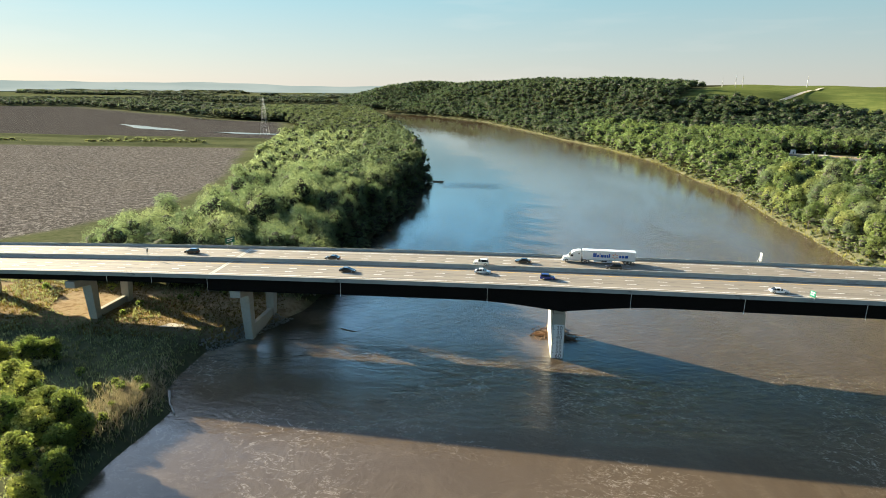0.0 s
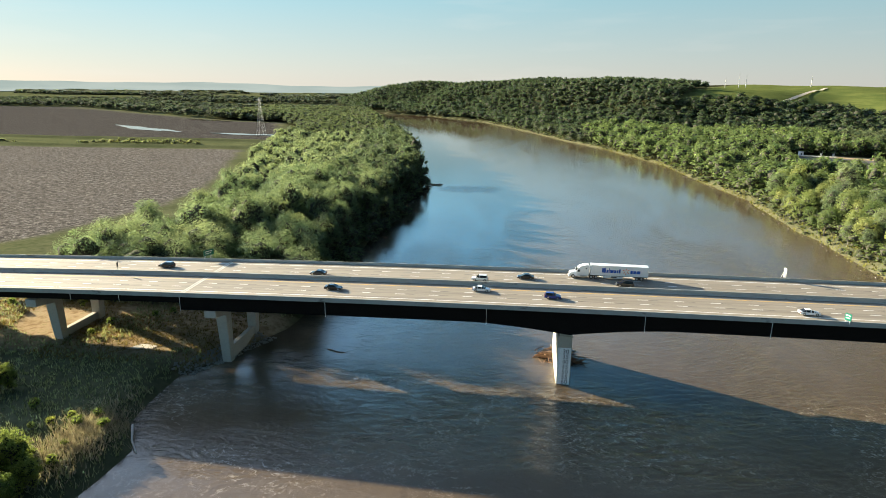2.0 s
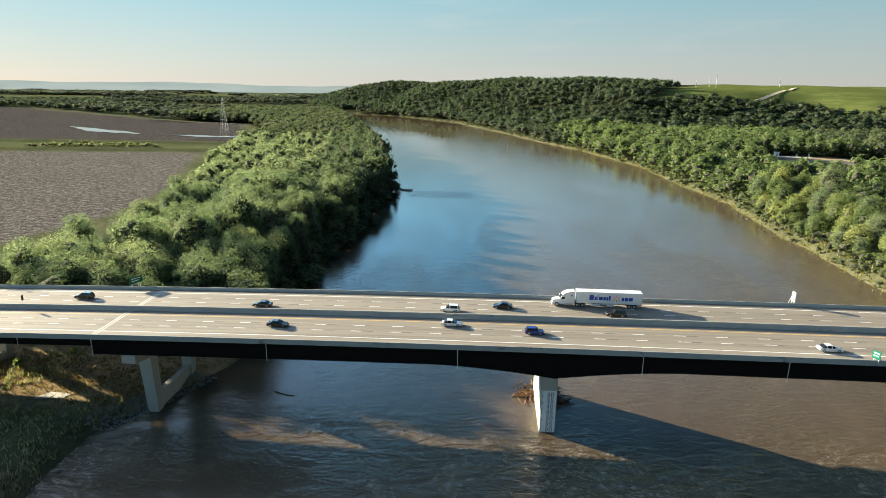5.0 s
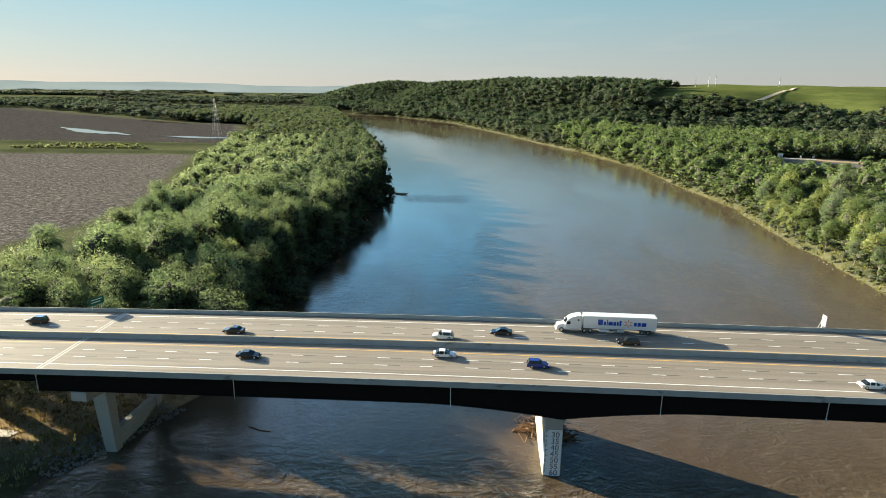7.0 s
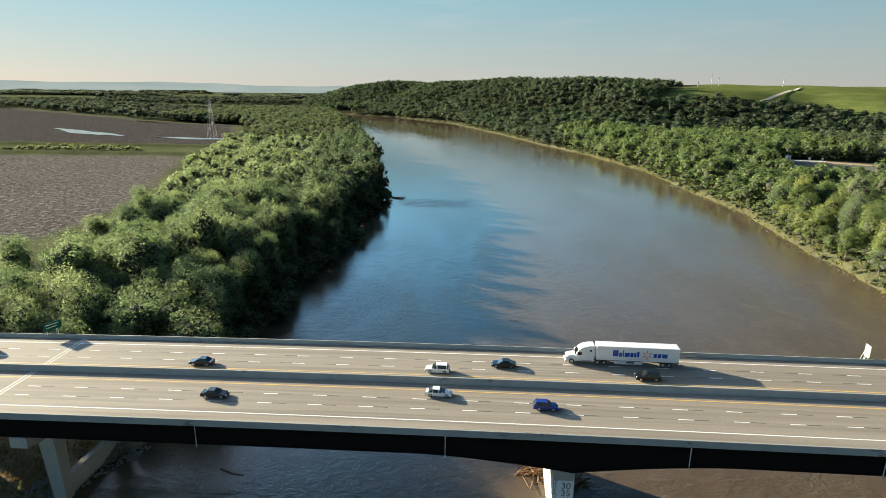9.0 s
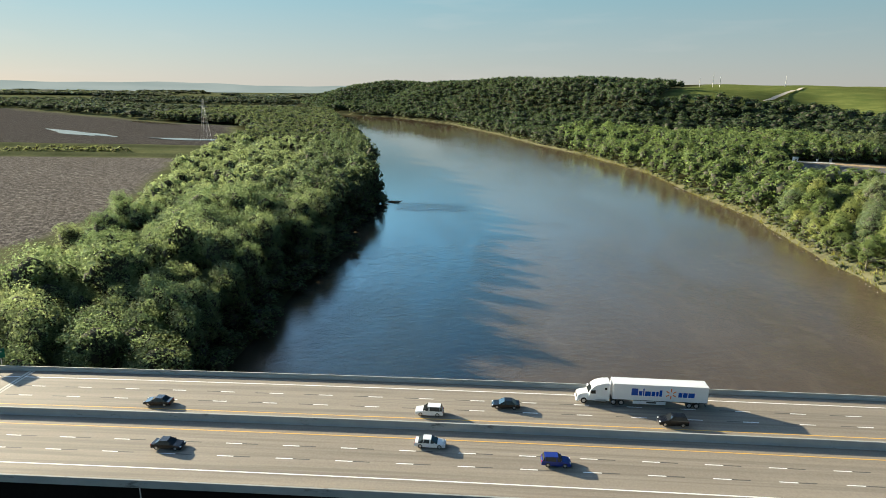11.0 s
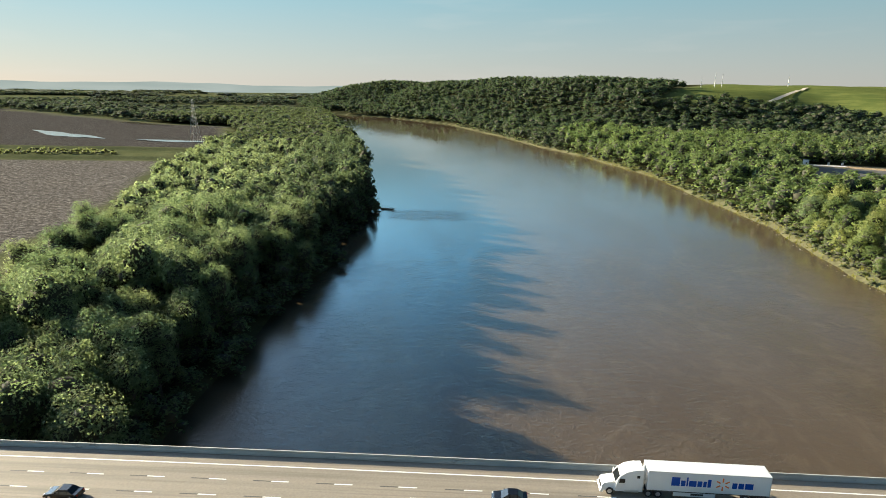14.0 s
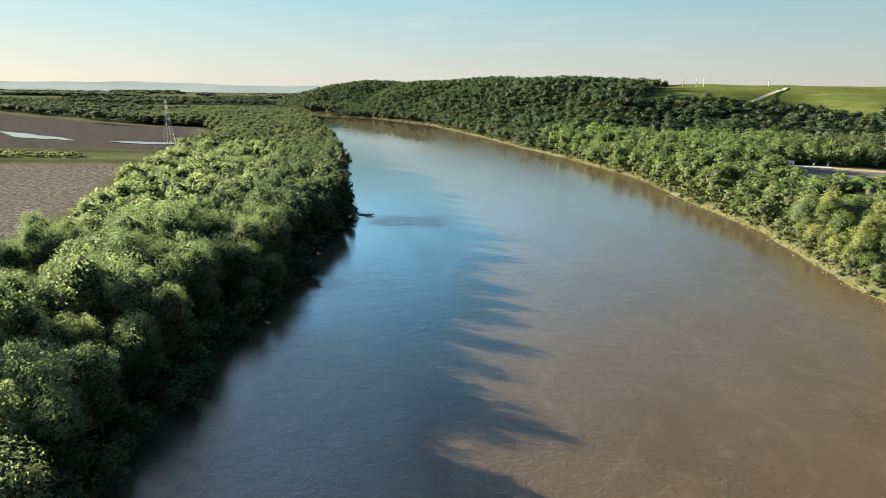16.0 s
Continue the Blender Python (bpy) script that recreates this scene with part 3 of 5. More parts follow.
        part("drain_pipe", bm, M_PIPE, br, "pale galvanised drain pipe")
    return br


bridge = highway_bridge()


def river_pier():
    p = empty("river_pier", (0, 0, 0), label="concrete river pier with a white clearance gauge", category="bridge pier", kind="structure")
    for y0, y1, z0, z1, w in ((0.0, 20.0, -4.0, 14.0, 1.85),):
        bm = bmesh.new()
        ring = [(-w, y0 + 0.15), (-w + 0.15, y0), (w - 0.15, y0), (w, y0 + 0.15), (w, y1), (0, y1 + 1.4), (-w, y1)]
        lo = [bm.verts.new((x, y, z0)) for x, y in ring]
        hi = [bm.verts.new((x, y, z1)) for x, y in ring]
        bm.faces.new(hi)
        for i in range(7):
            bm.faces.new((lo[i], lo[(i + 1) % 7], hi[(i + 1) % 7], hi[i]))
        part("shaft", bm, M_CONC, p)
    bm = box(bmesh.new(), -1.6, 1.6, 0.4, 20.4, 14.0, 17.6, 0.12)
    part("cap", bm, M_CONC, p)
    return p


river_pier()


def land_pier(x, y0, y1, zb, ztop):
    p = empty("land_pier", (x, 0, 0), label="pale concrete two-column bridge pier with a cantilevered cap", category="bridge pier", group="land piers", kind="structure")
    for y, lean in ((y0, 0.5), (y1, -0.5)):
        bm = bmesh.new()
        bot = [bm.verts.new((a * 1.25, y + b2 * 1.1, zb - 2)) for a, b2 in ((-1, -1), (1, -1), (1, 1), (-1, 1))]
        top = [bm.verts.new((a * 1.6, y + b2 * 1.5 - lean * 2, ztop - 2.0)) for a, b2 in ((-1, -1), (1, -1), (1, 1), (-1, 1))]
        for i in range(4):
            bm.faces.new((bot[i], bot[(i + 1) % 4], top[(i + 1) % 4], top[i]))
        bm.faces.new(top)
        part("column", bm, M_CONC, p)
    bm = bmesh.new()
    v = [bm.verts.new((a, y, z)) for a in (-1.6, 1.6) for y, z in ((Y_NEAR + 0.6, ztop), (Y_NEAR + 0.6, ztop - 2.0), (y0 - 1.5, ztop - 3.2), (y0 + 2.5, ztop - 2.2), (y1 - 2.5, ztop - 2.2), (y1 + 1.5, ztop - 3), (Y_FAR - 1, ztop - 1.4), (Y_FAR - 1, ztop))]
    bm.faces.new(v[:8])
    bm.faces.new(v[8:])
    for i in range(8):
        bm.faces.new((v[i], v[(i + 1) % 8], v[8 + (i + 1) % 8], v[8 + i]))
    part("cap", bm, M_CONC, p)
    bm = box(bmesh.new(), -0.7, 0.7, y0 + 0.8, y1 - 0.8, zb - 2, zb + 2.6, 0.05)
    part("tie_wall", bm, M_CONC, p)
    return p


land_pier(-95.5, 0.5, 17.5, 1.5, 18.35)
land_pier(-148.6, 1.5, 17.8, 3.0, float(crest(-148.6)) - 2.85)
land_pier(-200.0, 1.5, 17.8, 3.0, float(crest(-200)) - 2.8)


# ------------------------------------------------------------------ woods
def leaf_cards(r, centres, radii, count, size, flat=0.35):
    """Small leaf sprays over the skins of a crown's lobes: vertices and three-cornered faces."""
    w = radii.prod(1) ** (2 / 3)
    pick = r.choice(len(centres), count, p=w / w.sum())
    d = r.normal(size=(count, 3))
    d /= np.linalg.norm(d, axis=1)[:, None]
    d[:, 2] = np.where(d[:, 2] < -0.45, -d[:, 2], d[:, 2])
    depth = r.uniform(0.70, 1.16, count)[:, None]
    p = centres[pick] + d * radii[pick] * depth
    nrm = d + r.normal(size=(count, 3)) * 0.36
    nrm[:, 2] += flat
    nrm /= np.linalg.norm(nrm, axis=1)[:, None]
    t = np.cross(nrm, r.normal(size=(count, 3)))
    t /= np.linalg.norm(t, axis=1)[:, None]
    b = np.cross(nrm, t)
    s = size * r.uniform(0.6, 1.35, count)[:, None]
    k = r.uniform(0.5, 0.8, count)[:, None]
    v = np.stack([p - t * s - b * s * k * 0.6, p + t * s - b * s * k * 0.4, p + b * s * k * 1.3], 1)
    return v.reshape(-1, 3), np.arange(count * 3).reshape(-1, 3)


bm_ball = bmesh.new()
bmesh.ops.create_icosphere(bm_ball, subdivisions=1, radius=1)
BALL_V = np.array([v.co[:] for v in bm_ball.verts])
BALL_F = np.array([[v.index for v in f.verts] for f in bm_ball.faces])
bm_ball.free()


def lobes(r, n, h, rad, low):
    """The rounded boughs that make up a crown of height h and radius rad, and n leafy clumps breaking their outline."""
    m = max(5, n // 5)
    c, q = [(0, 0, h * (0.52 + 0.5 * low))], [(rad * 0.80, rad * 0.80, h * 0.43 * (1 - low))]
    for i in range(m):
        u = (i + 0.5) / m
        a = i * 2.4 + r.uniform(-0.5, 0.5)
        reach = rad * 0.56 * math.sqrt(max(0.04, 1 - (max(0.0, u - 0.2) / 0.82) ** 2)) * r.uniform(0.7, 1.15)
        c.append((math.cos(a) * reach, math.sin(a) * reach, h * (low + (0.80 - low) * u) * r.uniform(0.93, 1.07)))
        w = rad * r.uniform(0.30, 0.46)
        q.append((w, w, w * r.uniform(0.75, 1.05)))
    c, q = np.array(c), np.array(q)
    pick = r.randint(len(c), size=n)
    d = r.normal(size=(n, 3))
    d /= np.linalg.norm(d, axis=1)[:, None]
    d[:, 2] = np.where(d[:, 2] < -0.35, -d[:, 2], d[:, 2])
    cc = c[pick] + d * q[pick] * r.uniform(0.80, 1.02, n)[:, None]
    k = rad * r.uniform(0.10, 0.19, n)
    return c, q, cc, np.stack([k, k, k * r.uniform(0.7, 1.1, n)], 1)


def crown_data(r, n, h, rad, count, size, core=0.66, low=0.30):
    c, q, cc, ck = lobes(r, n, h, rad, low)
    some = int(count * 0.5)
    V, F = leaf_cards(r, c, q, count - some, size)
    V2, F2 = leaf_cards(r, cc, ck, some, size)
    V, F = np.concatenate([V, V2]), np.concatenate([F, F2 + len(V)])
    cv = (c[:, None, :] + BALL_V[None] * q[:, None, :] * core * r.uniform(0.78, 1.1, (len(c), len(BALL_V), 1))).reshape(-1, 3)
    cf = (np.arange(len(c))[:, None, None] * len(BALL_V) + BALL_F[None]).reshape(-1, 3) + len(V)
    return np.concatenate([V, cv]), F, cf, c


def tri_quad_mesh(name, V, Q, T, mat):
    me = bpy.data.meshes.new(name)
    me.vertices.add(len(V))
    me.vertices.foreach_set("co", V.astype(np.float32).reshape(-1))
    loops = np.concatenate([Q.reshape(-1), T.reshape(-1)]).astype(np.int32)
    me.loops.add(len(loops))
    me.loops.foreach_set("vertex_index", loops)
    starts = np.concatenate([np.arange(len(Q)) * Q.shape[1], Q.size + np.arange(len(T)) * 3]).astype(np.int32)
    me.polygons.add(len(starts))
    me.polygons.foreach_set("loop_start", starts)
    me.materials.append(mat)
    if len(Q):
        # leaves first, then dark filler balls that put shade inside the crown
        me.materials.append(M_CROWN_SHADE)
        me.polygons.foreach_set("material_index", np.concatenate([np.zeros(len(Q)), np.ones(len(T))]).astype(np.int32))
    me.update(calc_edges=True)
    me.validate()
    return me


def tree(seed, h, rad, mat, label, count=3500, size=0.29, n=46, low=0.30):
    r = np.random.RandomState(seed)
    t = empty("tree", (0, 0, -500), label=label, category="tree", group="riverside trees")
    V, Q, T, c = crown_data(r, n, h, rad, int(count * 1.75), size * 0.85, low=low)
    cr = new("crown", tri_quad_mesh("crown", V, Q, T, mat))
    cr.parent = t
    bm = bmesh.new()
    w = h * 0.020
    tube(bm, (0, 0, -1.0), (0.1, 0, h * 0.35), w * 1.25, w * 0.8, 7)
    tube(bm, (0.1, 0, h * 0.34), (0, 0.1, h * 0.66), w * 0.8, w * 0.35, 6)
    for k in range(1, len(c)):
        tube(bm, (0.1, 0, h * (0.14 + 0.02 * k)), c[k] * np.array((0.85, 0.85, 0.95)), w * 0.42, w * 0.12, 5)
    part("trunk", bm, M_BARK, t)
    return t


L1 = "tall broad green cottonwood tree in the riverside woods"
L2 = "rounded light green willow tree on the sunlit river bank"
PROTO = [tree(11, 22, 7.2, M_LEAF, L1), tree(12, 18, 6.0, M_LEAF, L1, 3300, n=44), tree(13, 25, 7.8, M_LEAF, L1, 4000, n=70), tree(14, 16, 6.4, M_LEAF, L1, 3300, n=46), tree(15, 21, 5.6, M_LEAF, L1, n=52), tree(16, 19, 6.8, M_LEAF, L1, n=60)]
PROTO_BANK = [tree(21, 17, 6.2, M_LEAF_BANK, L2, 1900, 0.44, n=40, low=0.16), tree(22, 14, 5.4, M_LEAF_BANK, L2, 1700, 0.42, n=34, low=0.16), tree(23, 20, 5.8, M_LEAF_BANK, L2, 2000, 0.44, n=44, low=0.16), tree(24, 11, 4.8, M_LEAF_BANK, L2, 1500, 0.38, n=30, low=0.16)]


def plant(protos, x, y, s, r):
    z = float(height(x, y)[0])
    t = protos[r.randint(len(protos))]
    return copy_thing(t, Matrix.LocRotScale((x, y, z - 0.2), Euler((r.uniform(-0.06, 0.06), r.uniform(-0.06, 0.06), r.uniform(0, 6.28))), (s * r.uniform(0.9, 1.1), s * r.uniform(0.9, 1.1), s * r.uniform(0.88, 1.15))))


def scatter(x0, x1, y0, y1, step, seed, jitter=0.42):
    r = np.random.RandomState(seed)
    gx, gy = np.meshgrid(np.arange(x0, x1, step), np.arange(y0, y1, step))
    gx = gx + (np.arange(gx.shape[0]) % 2)[:, None] * step / 2
    gx = gx + r.uniform(-jitter, jitter, gx.shape) * step
    gy = gy + r.uniform(-jitter, jitter, gy.shape) * step
    return gx.ravel(), gy.ravel()


rt = np.random.RandomState(5)
SPLIT = 215.0
gx, gy = scatter(-330, -60, 37, SPLIT, 10.4, 31)
hh, dl, dr, d2 = height(gx, gy)
ok = (dl > 2.0) & (gx > np.interp(gy, FIELD_Y, FIELD_X) + 4) 
for x, y, d in zip(gx[ok], gy[ok], dl[ok]):
    plant((PROTO[0], PROTO[4]) if y < 72 else PROTO, x, y, rt.uniform(1.04, 1.12) * (0.75 if x < -176 else 1.0) if y < 72 else rt.uniform(0.86, 1.26) * (0.70 if d < 8 else 0.95 if d < 18 else 1.12 if d < 60 else 0.92) * (1.25 if rt.rand() < 0.14 and 12 < d < 60 else 1.0), rt)
gx, gy = scatter(-800, -330, 480, 640, 7.0, 48)
ok = (np.abs(gy - (560 + 0.10 * (gx + 450))) < 20) & (waves(gx, gy, 0.03, 63) > -0.2)
LEVEE_SCRUB = (gx[ok], gy[ok])
# trees added to keep the sun off the water below the bridge
for x, y, k in ((-118, 40, 0.85), (-128, 44, 0.9), (-136, 49, 0.9), (-110, 43, 0.9), (-143, 54, 0.9), (-123, 54, 0.95), (-103, 38, 0.85)):
    plant(PROTO, x, y, k, rt)
# the sunlit far-side bank
gx, gy = scatter(130, 235, 60, 300, 10.2, 32)
hh, dl, dr, d2 = height(gx, gy)
ok = (dr > 7) & (dr < 50)
for x, y, d in zip(gx[ok], gy[ok], dr[ok]):
    plant(PROTO_BANK if rt.rand() < 0.7 else PROTO, x, y, rt.uniform(0.85, 1.3) * (0.65 if d < 12 else 1.0), rt)
# bushy trees on the near bank before the bridge
L3 = "bushy bright yellow-green willow on the near bank"
PROTO_NEAR = [tree(25, 11.5, 4.6, M_LEAF_NEAR, L3, 4200, 0.24, n=60, low=0.18), tree(26, 9.5, 4.2, M_LEAF_NEAR, L3, 3800, 0.24, n=54, low=0.18)]
for x, y, s in ((-143, -33, 0.95), (-149, -37, 1.0), (-139, -30, 0.7), (-130, -52, 1.0), (-123, -56, 0.95), (-115.5, -60, 1.0), (-109, -61, 0.9), (-104.5, -63, 0.72), (-119, -66, 1.0), (-111, -68, 1.0), (-104, -70, 0.85), (-100.5, -76, 0.7), (-107, -77, 0.95), (-101, -83, 0.8)):
    plant(PROTO_NEAR, x, y, s, rt)


def woods(name, px, py, label, seed, mat, h=(14, 21), rad=(4.5, 7.0), count=330, size=0.95, kinds=9, n=7, core=0.72, low=0.26):
    """A stretch of woods too large to count: uneven crowns joined into one mesh."""
    r = np.random.RandomState(seed)
    base = [crown_data(r, n, 1.0, 0.36, int(count * 1.6), size / 20.5, core, low) for k in range(kinds)]
    z = height(px, py)[0]
    Vs, Qs, Ts, off = [], [], [], 0
    for x, y, zz in zip(px, py, z):
        V, Q, T, c = base[r.randint(kinds)]
        hgt, a = r.uniform(*h), r.uniform(0, 6.283)
        w = 1.1 * r.uniform(*rad) / 0.36
        ca, sa = math.cos(a), math.sin(a)
        W = np.empty_like(V)
        W[:, 0], W[:, 1], W[:, 2] = x + w * (V[:, 0] * ca - V[:, 1] * sa), y + w * (V[:, 0] * sa + V[:, 1] * ca), zz + hgt * V[:, 2] - 0.4
        Vs.append(W)
        Qs.append(Q + off)
        Ts.append(T + off)
        off += len(V)
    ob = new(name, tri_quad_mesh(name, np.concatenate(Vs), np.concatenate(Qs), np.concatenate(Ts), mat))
    return tagged(ob, label, "woods", kind="stuff")


gx, gy = scatter(-420, -60, SPLIT, 560, 10.2, 41)
hh, dl, dr, d2 = height(gx, gy)
ok = (dl > 2.5) & (gx > np.interp(gy, FIELD_Y, FIELD_X) + 5) & (dl < 55)
woods("waterside_woods", gx[ok], gy[ok], "tall green cottonwoods massed along the water", 51, M_LEAF_SHADED, (20, 29), (5.6, 8.8), 460, 0.72, n=26)
ok = (dl >= 55) & (gx > np.interp(gy, FIELD_Y, FIELD_X) + 5)
woods("riverside_woods", gx[ok], gy[ok], "dense green riverside woods on the low bank", 69, M_LEAF, (14, 24), (5.2, 8.4), 400, 0.72, n=26)
gx, gy = scatter(-330, -60, 34, 400, 7.0, 49)
hh, dl, dr, d2 = height(gx, gy)
ok = (dl > -1.5) & (gx > np.interp(gy, FIELD_Y, FIELD_X) - 2) & ((dl < 9) | (waves(gx, gy, 0.2, 64) > 0.25) | (gy < 44))
woods("understory", gx[ok], gy[ok], "dense leafy understory and bank shrubs below the woods", 59, M_LEAF, (6, 11), (4.0, 5.6), 240, 0.70, n=16)
gx, gy = scatter(-700, -60, 560, 1420, 12.5, 42)
hh, dl, dr, d2 = height(gx, gy)
ok = (dl > 2) & (gx > np.interp(gy, FIELD_Y, FIELD_X) + 8)
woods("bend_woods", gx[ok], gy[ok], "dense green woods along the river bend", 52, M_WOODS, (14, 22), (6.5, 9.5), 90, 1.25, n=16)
gx, gy = scatter(90, 380, 60, 860, 11.6, 43)
hh, dl, dr, d2 = height(gx, gy)
yard = in_yard(gx, gy) > 0.05
ok = (dr > 5) & ~yard & ~((dr < 52) & (gy < 302)) & (gx < 330 + 0.2 * gy) & (d2 < 40)
woods("bank_woods", gx[ok], gy[ok], "light green woods along the sunlit river bank", 53, M_LEAF_BANK, (11, 23), (5.6, 9.0), 230, 0.95, n=20, low=0.16)
gx, gy = scatter(-900, 1500, 560, 2200, 16.5, 44)
hh, dl, dr, d2 = height(gx, gy)
meadow = (d2 > 235) & (gx > 273 + 0.42 * (gy - 1004))
ok = (dr > 8) & (d2 > -60) & ~meadow & (d2 < 620) & (np.abs(gx) < 0.72 * (gy + 180))
ok &= ~((gx < 380) & (d2 < 40) & (gy < 860))
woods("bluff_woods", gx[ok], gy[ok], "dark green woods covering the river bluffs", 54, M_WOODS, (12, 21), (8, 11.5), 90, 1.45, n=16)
gx, gy = scatter(-500, 420, 640, 1500, 12.5, 47)
hh, dl, dr, d2 = height(gx, gy)
ok = (dr > 4) & (d2 <= -45) & ~((gx > 88) & (gx < 382) & (gy < 862))
woods("floodplain_woods", gx[ok], gy[ok], "green woods on the low ground inside the bend", 68, M_WOODS, (9, 16), (6, 9), 80, 1.25, n=14)
gx, gy = scatter(380, 1000, 380, 760, 12.0, 45)
hh, dl, dr, d2 = height(gx, gy)
yard = in_yard(gx, gy) > 0.05
ok = (d2 < 40) & ~yard & (gx < 0.85 * (gy + 150)) & (gy > 380)
woods("valley_woods", gx[ok], gy[ok], "mixed green woods at the foot of the bluffs", 55, M_WOODS, (14, 22), (6, 8.5), 110, 1.2, n=16)
gx, gy = scatter(140, 260, 60, 320, 7.5, 66)
dr = height(gx, gy)[2]
ok = (dr > 8) & (dr < 70)
woods("bank_understory", gx[ok], gy[ok], "leafy understory below the sunlit bank trees", 67, M_LEAF_BANK, (5, 9), (3.6, 5.2), 150, 0.9, n=6)
woods("levee_scrub", *LEVEE_SCRUB, "low green scrub along the grassy levee", 58, M_LEAF_BANK, (2.0, 6.0), (2.2, 4.6), 110, 0.9, n=10)
gx, gy = scatter(-120, 180, 90, 1150, 5.0, 50)
dr = height(gx, gy)[2]
ok = (dr > 3.0) & (dr < 10) & (waves(gx, gy, 0.15, 65) > -0.6)
woods("bank_scrub", gx[ok], gy[ok], "low light green scrub along the sunlit bank", 60, M_LEAF_BANK, (2.0, 5.5), (2.0, 3.6), 80, 0.9, n=10)
# woods behind the far field and belts over the plain
BELT_X, BELT_Y = (-3200, -1500, -1300, -662, -470, -380), (1750, 1450, 1490, 1060, 985, 900)
gx, gy = scatter(-3000, -380, 900, 2900, 24.0, 46)
hh, dl, dr, d2 = height(gx, gy)
by = np.interp(gx, BELT_X, BELT_Y)
deep = gy - by
ok = (dl > 5) & (deep > 5) & ((deep < 330) | (waves(gx, gy * 3, 0.004, 61) > 0.35)) & (gx > -1.05 * (gy + 250))
woods("plain_woods", gx[ok], gy[ok], "belt of dark green woods across the flood plain", 56, M_HAZED_LEAF, (13, 20), (9, 14), 36, 2.4, n=8)
gx, gy = scatter(-4300, 0, 2900, 4500, 60.0, 47)
ok = (waves(gx * 0.6, gy * 3.5, 0.004, 62) > 0.15) & (gx > -1.0 * (gy + 250)) & (height(gx, gy)[1] > 30)
woods("distant_woods", gx[ok], gy[ok], "distant tree belts across the hazy plain", 57, M_HAZED_LEAF, (12, 18), (28, 40), 30, 6.0, n=8)


# ------------------------------------------------------------------ undergrowth of the near bank
def blades(name, px, py, h, w, label, mat, seed, per=3):
    r = np.random.RandomState(seed)
    z = height(px, py)[0]
    k = len(px) * per
    bx, by, bz = np.repeat(px, per), np.repeat(py, per), np.repeat(z, per)
    bx, by = bx + r.normal(0, w * 2, k), by + r.normal(0, w * 2, k)
    a, hh2 = r.uniform(0, 6.283, k), h * r.uniform(0.5, 1.3, k)
    tx, ty = r.normal(0, 0.35, k) * hh2, r.normal(0, 0.35, k) * hh2
    p = np.stack([bx, by, bz - 0.1], 1)
    e = np.stack([np.cos(a), np.sin(a), 0 * a], 1) * (w * r.uniform(0.5, 1.4, k))[:, None]
    top = p + np.stack([tx, ty, hh2], 1)
    V = np.stack([p - e, p + e, top], 1).reshape(-1, 3)
    ob = new(name, tri_quad_mesh(name, V, np.zeros((0, 4), int), np.arange(k * 3).reshape(-1, 3), mat))
    return tagged(ob, label, "grass", kind="stuff")


M_GRASS = leaf_material("bank_grass", (0.185, 0.192, 0.100), (0.380, 0.370, 0.210), 0.35)
M_REED = leaf_material("dry_reeds", (0.218, 0.176, 0.118), (0.437, 0.378, 0.286), 0.2)
M_DRY = leaf_material("rusty_weeds", (0.143, 0.080, 0.029), (0.336, 0.202, 0.076), 0.25)
M_YGRASS = leaf_material("sunlit_bank_grass", (0.088, 0.105, 0.024), (0.197, 0.197, 0.055), 0.25)
r = np.random.RandomState(71)
gx, gy = r.uniform(-240, -88, 16000), r.uniform(-125, 34, 16000)
dl = height(gx, gy)[1]
bare = (gy > -6) & (gy < 30) & (waves(gx, gy, 0.12, 72) > -0.2)
ok = (dl > 2.5) & ~bare
blades("tall_grass", gx[ok], gy[ok], 1.1, 0.16, "tall rough green grass on the near bank", M_GRASS, 73, 3)
gx, gy = r.normal(-106.5, 3.6, 1500), r.normal(-45, 8.0, 1500)
ok = height(gx, gy)[1] > 1.0
blades("dry_reeds", gx[ok], gy[ok], 1.8, 0.10, "pale dry flattened reeds at the water's edge", M_REED, 74, 3)
gx, gy = r.uniform(-225, -92, 7000), r.uniform(-12, 34, 7000)
ok = (height(gx, gy)[1] > 3) & (waves(gx, gy, 0.10, 75) > -0.25)
blades("rusty_weeds", gx[ok], gy[ok], 0.7, 0.14, "rusty brown weeds on the bare ground below the bridge", M_DRY, 76, 3)
gx, gy = r.uniform(90, 175, 9000), r.uniform(90, 700, 9000)
dr = height(gx, gy)[2]
ok = (dr > 1.0) & (dr < 12)
blades("sunlit_bank_grass", gx[ok], gy[ok], 1.3, 0.35, "yellow-green rough grass along the sunlit waterline", M_YGRASS, 77, 3)


def shrub(seed, label):
    r2 = np.random.RandomState(seed)
    t = empty("shrub", (0, 0, -500), label=label, category="shrub", group="bank shrubs")
    V, Q, T, c = crown_data(r2, 16, 3.2, 1.7, 420, 0.22)
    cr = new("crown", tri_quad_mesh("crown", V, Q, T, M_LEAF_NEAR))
    cr.parent = t
    bm = bmesh.new()
    for k in range(4):
        tube(bm, (0, 0, -0.3), c[k] * 0.9, 0.06, 0.02, 5)
    part("stem", bm, M_BARK, t)
    return t


